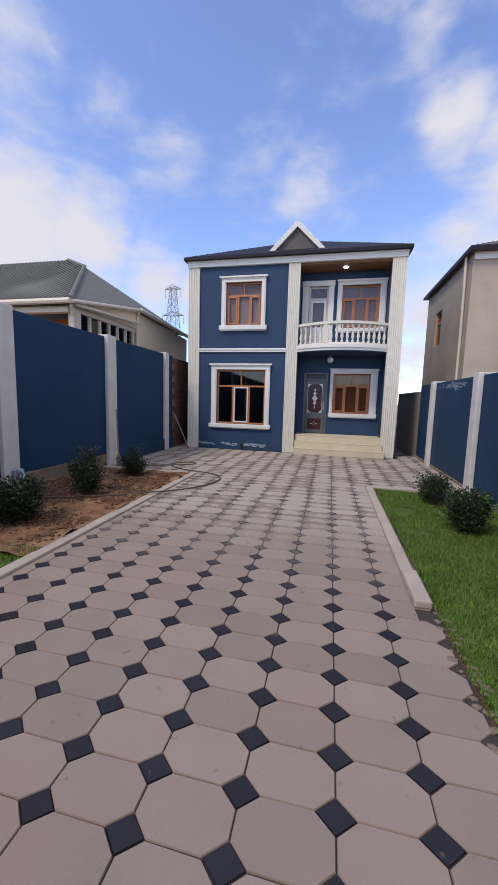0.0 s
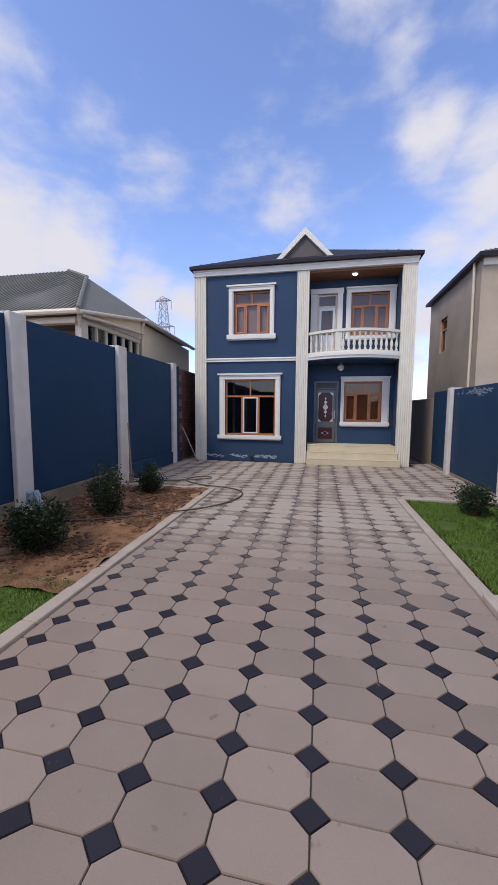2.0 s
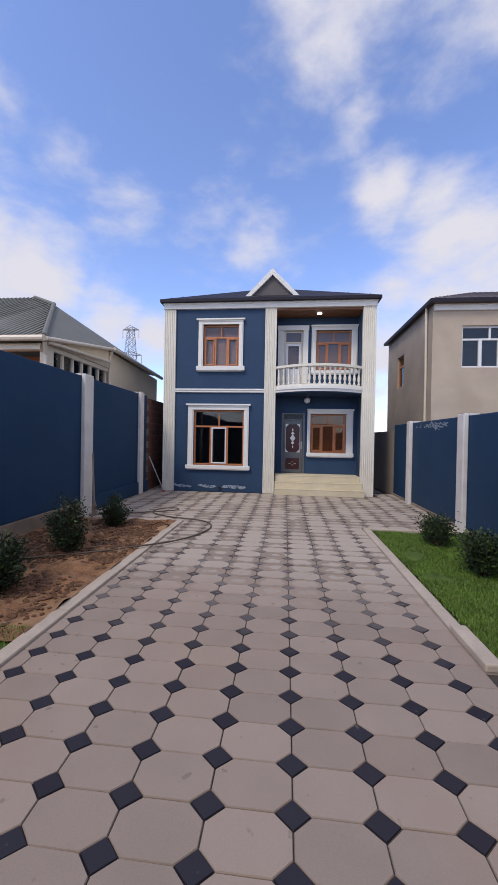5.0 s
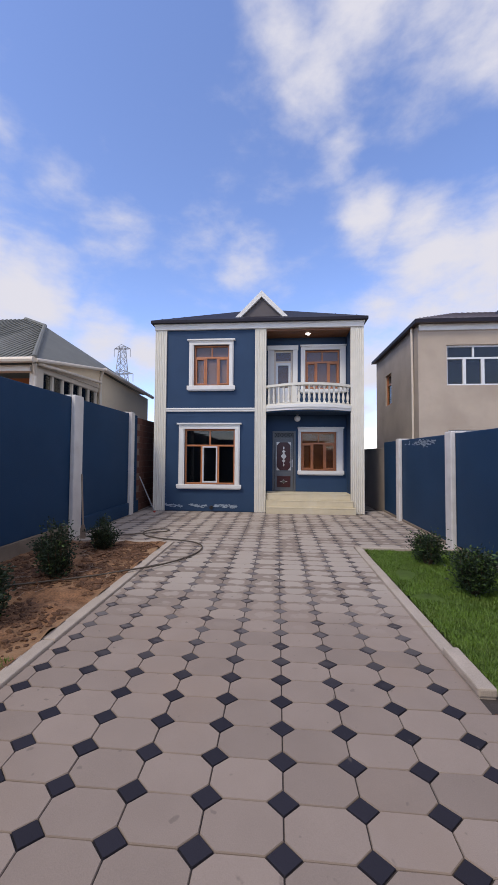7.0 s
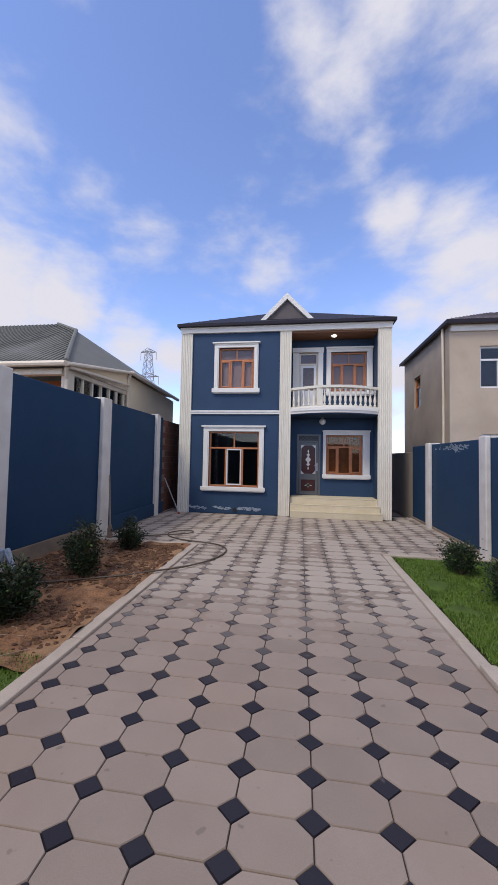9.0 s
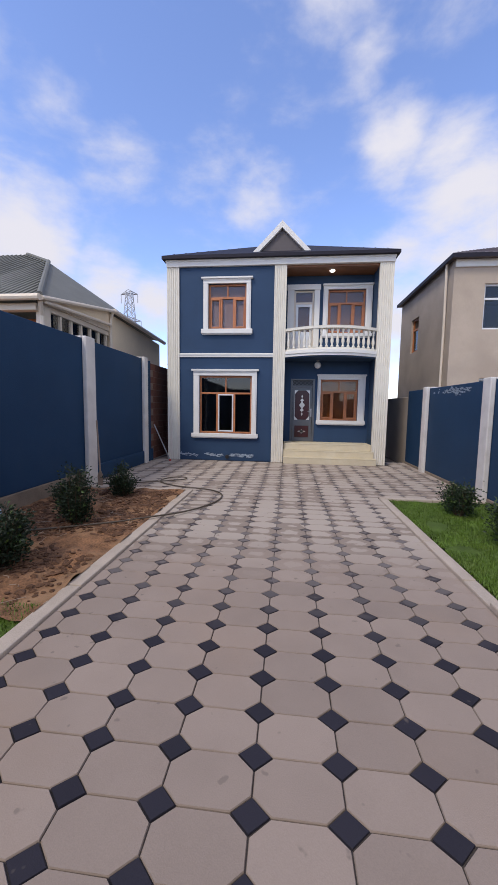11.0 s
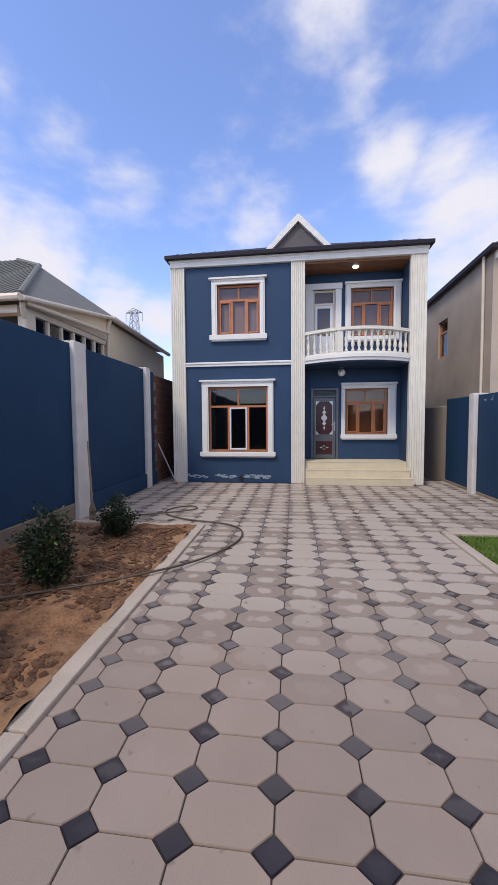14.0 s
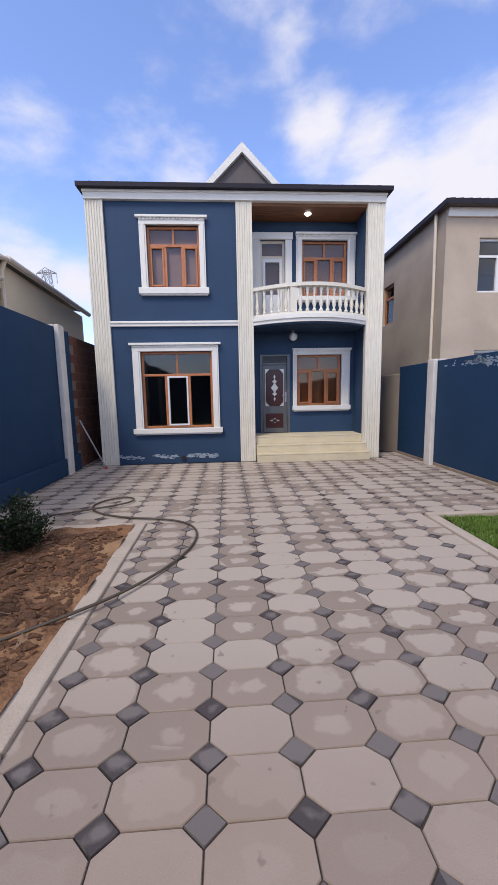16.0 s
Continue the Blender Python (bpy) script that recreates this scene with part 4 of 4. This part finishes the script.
    put(tagged(boxes("veranda_frame", fr, GUTTER, bevel=0.008), "cream framed veranda glazing"))
    for i in range(n):
        y0, y1 = 8.15 + 2.6 * i / n + 0.045, 8.15 + 2.6 * (i + 1) / n - 0.045
        g = put(boxes("pane", [(-6.34, -6.33, y0, y1, 2.85, 3.74)], GLASS))
        g.visible_shadow = False
    put(tagged(boxes("blind", [(-6.375, -6.36, 8.15, 10.75, 2.86, 3.73)], material("grey_blind", (0.55, 0.54, 0.52), 0.8, vary=0.15, scale=20)), "grey blind"))
    return h


yellow_house()


def pylon():
    t = thing("power_pylon", "grey steel lattice power pylon in the distance", "pylon", at=(-42.0, 92, -0.12))
    t.scale = (0.85, 0.85, 0.92)

    def build(bm):
        H = 33.5
        def corner(z, k):
            w = 2.6 * (1 - z / H) + 0.75
            return Vector((w * (1 if k in (0, 3) else -1), w * (1 if k < 2 else -1), z))
        zs = [0, 5, 9.5, 13.5, 17, 20, 22.6, 25, 27.2, 29.2, 31.2, H]
        for a, b in zip(zs, zs[1:]):
            for k in range(4):
                tube(bm, corner(a, k), corner(b, k), 0.11, n=4)
                tube(bm, corner(a, k), corner(b, (k + 1) % 4), 0.06, n=4)
                tube(bm, corner(b, k), corner(a, (k + 1) % 4), 0.06, n=4)
        for z, l in ((25.5, 3.6), (32.8, 2.6)):
            for s in (-1, 1):
                for y in (-0.8, 0.8):
                    tube(bm, (0, y, z), (s * l, 0, z), 0.09, n=4)
                    tube(bm, (0, y, z + 1.1), (s * l, 0, z), 0.07, n=4)
                tube(bm, (s * l, 0, z), (s * l, 0, z - 2.4), 0.09, n=5)
    mesh("lattice", build, STEEL, t)


pylon()
_d = thing("far_house", "low pale house roof beyond the fence", "house", at=(-8.5, 34, 0))
mesh("body", lambda bm: box(bm, -3.5, 3, 0, 6, 0, 5.6), YELLOW, _d)
mesh("roof", lambda bm: prism(bm, [(-3.8, 5.6), (3.3, 5.6), (0, 6.9)], "y", -0.3, 6.3), GREENROOF, _d)


# ---- bushes ----
def bush(label, at, w, h, leaf, seed, square=False, n=750, flecks=0.25):
    """Many thin shoots from one root, each with leaves in loose tufts; a clipped one keeps to a box-like outline."""
    b = thing("bush", label, "bush", group="young hedge bushes", at=at)
    rng = random.Random(seed)
    shoots = []
    for k in range(34 if square else 26):
        a, out = rng.uniform(0, math.tau), math.sqrt(rng.random()) * w / 2 * (0.95 if square else 0.9)
        top = h * (rng.uniform(0.82, 1.0) if square else rng.uniform(0.55, 1.05) * (1 - 0.38 * (out / (w / 2)) ** 2))
        tip = Vector((out * math.cos(a), out * math.sin(a), top))
        mid = Vector((tip.x * 0.75, tip.y * 0.75, top * rng.uniform(0.35, 0.5)))
        shoots.append((Vector((tip.x * 0.08, tip.y * 0.08, -0.03)), mid, tip))

    def twigs(bm):
        for r, m, t in shoots:
            tube(bm, r, m, 0.007, 0.005, n=5), tube(bm, m, t, 0.005, 0.002, n=5)
    mesh("twig", twigs, TWIG, b)

    def leaves(count):
        def build(bm):
            for _ in range(count):
                r, m, t = rng.choice(shoots)
                u = rng.uniform(0.18, 1.0) ** (0.8 if square else 0.9)
                p = r.lerp(m, u / 0.45) if u < 0.45 else m.lerp(t, (u - 0.45) / 0.55)
                if noise.noise((p.x * 9 + seed, p.y * 9, p.z * 9)) < -0.22:
                    continue
                spread = 0.06 if square else 0.05
                p = p + Vector((rng.gauss(0, spread), rng.gauss(0, spread), rng.gauss(0, spread * 0.7)))
                p.z = max(p.z, 0.03)
                d = Vector((p.x * 3 + rng.uniform(-.9, .9), p.y * 3 + rng.uniform(-.9, .9), rng.uniform(-0.2, 1.2))).normalized()
                sd = d.cross(Vector((rng.uniform(-1, 1), rng.uniform(-1, 1), rng.uniform(-1, 1)))).normalized()
                l, q = rng.uniform(0.03, 0.062), rng.uniform(0.009, 0.016)
                up = d.cross(sd) * 0.006
                poly(bm, [p, p + d * l * 0.5 + sd * q + up, p + d * l, p + d * l * 0.5 - sd * q + up])
        return build
    mesh("foliage", leaves(n), leaf, b)
    mesh("fresh_foliage", leaves(int(n * flecks)), LEAFPALE, b)
    return b


bush("dark green young bush in the soil bed", (-3.82, 3.55, 0.0), 0.74, 0.70, LEAF, 1, n=5200, flecks=0.06)
bush("dark green young bush in turned soil", (-3.78, 4.95, 0.0), 0.54, 0.86, LEAF, 2, n=4200, flecks=0.05)
bush("small dark green bush near the paving", (-3.90, 6.60, 0.0), 0.48, 0.60, LEAF, 3, n=3200, flecks=0.05)
bush("clipped green bush on the lawn", (1.86, 6.25, 0.0), 0.44, 0.48, LEAF, 4, True, 3000, 0.25)
bush("clipped green bush with fresh leaves on the lawn", (1.92, 4.95, 0.0), 0.46, 0.55, LEAF, 5, True, 3200, 0.4)


# ---- loose things ----
def hose():
    cu = bpy.data.curves.new("garden_hose", "CURVE")
    cu.dimensions, cu.bevel_depth, cu.bevel_resolution = "3D", 0.0125, 3
    sp = cu.splines.new("NURBS")
    pts = [(-4.62, 4.05, 0.22), (-4.5, 4.25, 0.1), (-4.15, 4.5, 0.06), (-3.7, 4.75, 0.06), (-3.2, 5.0, 0.06), (-2.85, 5.25, 0.075), (-2.6, 5.5, 0.05), (-2.3, 5.95, 0.02), (-2.05, 6.5, 0.02),
           (-2.05, 7.0, 0.02), (-2.3, 7.3, 0.02), (-2.65, 7.4, 0.025), (-3.1, 7.5, 0.02), (-3.55, 7.75, 0.02), (-3.75, 8.1, 0.02), (-3.55, 8.45, 0.02), (-3.2, 8.5, 0.03), (-3.1, 8.2, 0.03), (-3.4, 7.95, 0.045), (-3.9, 7.75, 0.03), (-4.4, 7.6, 0.02), (-4.85, 7.45, 0.02)]
    sp.points.add(len(pts) - 1)
    for p, q in zip(sp.points, pts):
        p.co = (*q, 1)
    sp.order_u, sp.use_endpoint_u, sp.resolution_u = 4, True, 6
    cu.materials.append(HOSE)
    tagged(new("garden_hose", cu), "dull grey-green garden hose lying looped across paving and soil", "hose")


hose()
_t = thing("shovel", "long-handled shovel leaning on a whitewashed fence post", "shovel", at=(-4.75, 7.4, 0.0))
tagged(mesh("handle", lambda bm: tube(bm, (0, 0, 0.22), (-0.10, 0.08, 1.36), 0.018, 0.016, n=10), HANDLE, _t), "wooden handle")


def blade(bm):
    prism(bm, [(-0.055, 0.0), (0.055, 0.0), (0.06, 0.20), (0.025, 0.30), (-0.025, 0.30), (-0.06, 0.20)], "y", -0.012, 0.004)


mesh("blade", blade, HANDLE, _t, 0.004)
_t = thing("broom_stick", "pale stick leaning on the fence with a red foot", "stick", at=(-4.45, 11.0, 0.0))
mesh("stick", lambda bm: tube(bm, (0, 0, 0.03), (-0.46, -0.1, 1.12), 0.017, n=10), STEEL, _t)
mesh("foot", lambda bm: lathe(bm, [(0.03, 0), (0.04, 0.02), (0.03, 0.06)], n=12), material("red_plastic", (0.45, 0.06, 0.04), 0.5), _t)
_t = thing("water_tap", "wrapped water tap and pipe at the fence post", "tap", at=(-4.82, 4.6, 0.0))
mesh("pipe", lambda bm: (tube(bm, (0, 0, -0.05), (0, 0, 0.42), 0.05, n=12), tube(bm, (0, 0, 0.40), (0.2, -0.05, 0.34), 0.028, n=10)), POST, _t, 0.004)
mesh("wrapping", lambda bm: (tube(bm, (0.08, 0, 0.44), (0.3, -0.1, 0.2), 0.05, 0.03, n=7), tube(bm, (0.02, -0.05, 0.3), (0.05, -0.08, 0.46), 0.06, 0.045, n=7)), FLAKE, _t)


def rubble(bm):
    rng = random.Random(21)
    for _ in range(120):
        x, y = KR + 0.10 + rng.uniform(0, 0.14), rng.uniform(-0.2, 2.85)
        r = rng.uniform(0.008, 0.03)
        for v in bmesh.ops.create_icosphere(bm, subdivisions=1, radius=r)["verts"]:
            v.co = Vector((x, y, -0.008)) + Vector((v.co.x * 1.4, v.co.y, v.co.z * 0.6)) * (1 + 0.3 * noise.noise(v.co * 60 + Vector((x * 7, y * 7, 0))))


tagged(mesh("rubble", rubble, PLINTH), "crumbs of mortar and stone along the lawn edge", "rubble", kind="stuff")
tagged(sheet("edge_soil", KR + 0.02, KR + 0.27, -3.0, 2.86, 0.04, -0.016, 0.007, 6.0, CLOD), "dark bare soil along the paving edge", "soil", kind="structure")

# ---- paving ----
PX, PY, X0, Y0 = 0.40, 0.2555, -2.60, 0.90   # pitch and one dark inset's centre
DX, DY = 0.083, 0.071                        # half diagonals of an inset
JW = 0.006
paving = thing("pavement", "pale octagonal concrete paving with small dark diamond insets", "paving", kind="structure")
tagged(mesh("joint_bed", lambda bm: (poly(bm, [(KL, -3, -0.012), (KR + 0.16, -3, -0.012), (KR + 0.16, 2.9, -0.012), (KL, 2.9, -0.012)]), poly(bm, [(KL, 2.9, -0.012), (KR, 2.9, -0.012), (KR, KFAR, -0.012), (KL, KFAR, -0.012)]),
                             poly(bm, [(LFX - 0.1, KFAR, -0.012), (RFX + 0.1, KFAR, -0.012), (RFX + 0.1, 12.4, -0.012), (LFX - 0.1, 12.4, -0.012)])), JOINT, paving), "sand between the pavers")


def slab(bm, cx, cy, outline, top=0.0, tilt=(0, 0)):
    """One paver: a flat face with a small worn chamfer."""
    k = [(cx + x, cy + y) for x, y in outline]
    hi = [bm.verts.new((cx + x * 0.985, cy + y * 0.98, top + x * tilt[0] + y * tilt[1])) for x, y in outline]
    mid = [bm.verts.new((x, y, top - 0.006)) for x, y in k]
    low = [bm.verts.new((x, y, top - 0.016)) for x, y in k]
    bm.faces.new(hi)
    n = len(k)
    for i in range(n):
        j = (i + 1) % n
        bm.faces.new((hi[i], mid[i], mid[j], hi[j]))
        bm.faces.new((mid[i], low[i], low[j], mid[j]))


HX, HY = PX / 2 - JW / 2, PY / 2 - JW / 2
OCT = [(-HX + DX, -HY), (HX - DX, -HY), (HX, -HY + DY), (HX, HY - DY), (HX - DX, HY), (-HX + DX, HY), (-HX, HY - DY), (-HX, -HY + DY)]
DIA = [(DX - 0.003, 0), (0, DY - 0.003), (-DX + 0.003, 0), (0, -DY + 0.003)]


def clipped(outline, cx, lo, hi):
    """The outline cut off at x = lo and x = hi."""
    pts = outline
    for lim, keep in ((lo - cx, lambda x, l: x >= l), (hi - cx, lambda x, l: x <= l)):
        out = []
        for (xa, ya), (xb, yb) in zip(pts, pts[1:] + pts[:1]):
            if keep(xa, lim):
                out.append((xa, ya))
            if keep(xa, lim) != keep(xb, lim):
                u = (lim - xa) / (xb - xa)
                out.append((lim, ya + (yb - ya) * u))
        pts = out
        if len(pts) < 3:
            return None
    return pts


rngp = random.Random(17)
shared = {}


def paver(name, outline, mat, cx, cy):
    key = (name, tuple(outline))
    if key not in shared:
        ob = mesh(name, lambda bm: slab(bm, 0, 0, outline), mat, paving)
        shared[key] = ob.data
    else:
        ob = new(name, shared[key])
        ob.parent = paving
    ob.location = (cx, cy, rngp.uniform(-0.0025, 0.001))
    ob.rotation_euler = (rngp.gauss(0, 0.004), rngp.gauss(0, 0.003), rngp.gauss(0, 0.004))


far_oct, far_dia = [], []
for j in range(-6, 45):
    yd, yo = Y0 + PY * j, Y0 + PY * (j + 0.5)
    drive = yo < KFAR
    lo, hi = (KL, KR + 0.14 if yo < 2.75 else KR) if drive else (LFX - 0.1, RFX + 0.1)
    if yo > 12.2:
        continue
    for i in range(-7, 15):
        xd, xo = X0 + PX * i, X0 + PX * (i + 0.5)
        for cx, cy, outline, name, mat, far in ((xo, yo, OCT, "octagon_paver", PAVER, far_oct), (xd, yd, DIA, "diamond_inset", INSET, far_dia)):
            if name == "diamond_inset" and drive and cx > 0.9:
                continue
            shape = clipped(outline, cx, lo + 0.003, hi - 0.003)
            if shape is None or max(x for x, _ in shape) - min(x for x, _ in shape) < 0.02:
                continue
            if cy > HF - 0.1 and -4.7 < cx < 2.2:
                continue
            if drive and cy > 0.2:
                paver(name, [(round(x, 4), round(y, 4)) for x, y in shape], mat, cx, cy)
            else:
                far.append((cx, cy, shape))
for _n, _l, _m in (("octagon_pavers_beyond", far_oct, PAVER), ("diamond_insets_beyond", far_dia, INSET)):
    tagged(mesh(_n, lambda bm: [slab(bm, x, y, o, rngp.uniform(-0.003, 0.001), (rngp.gauss(0, 0.004), rngp.gauss(0, 0.004))) for x, y, o in _l], _m, paving), kind="stuff")
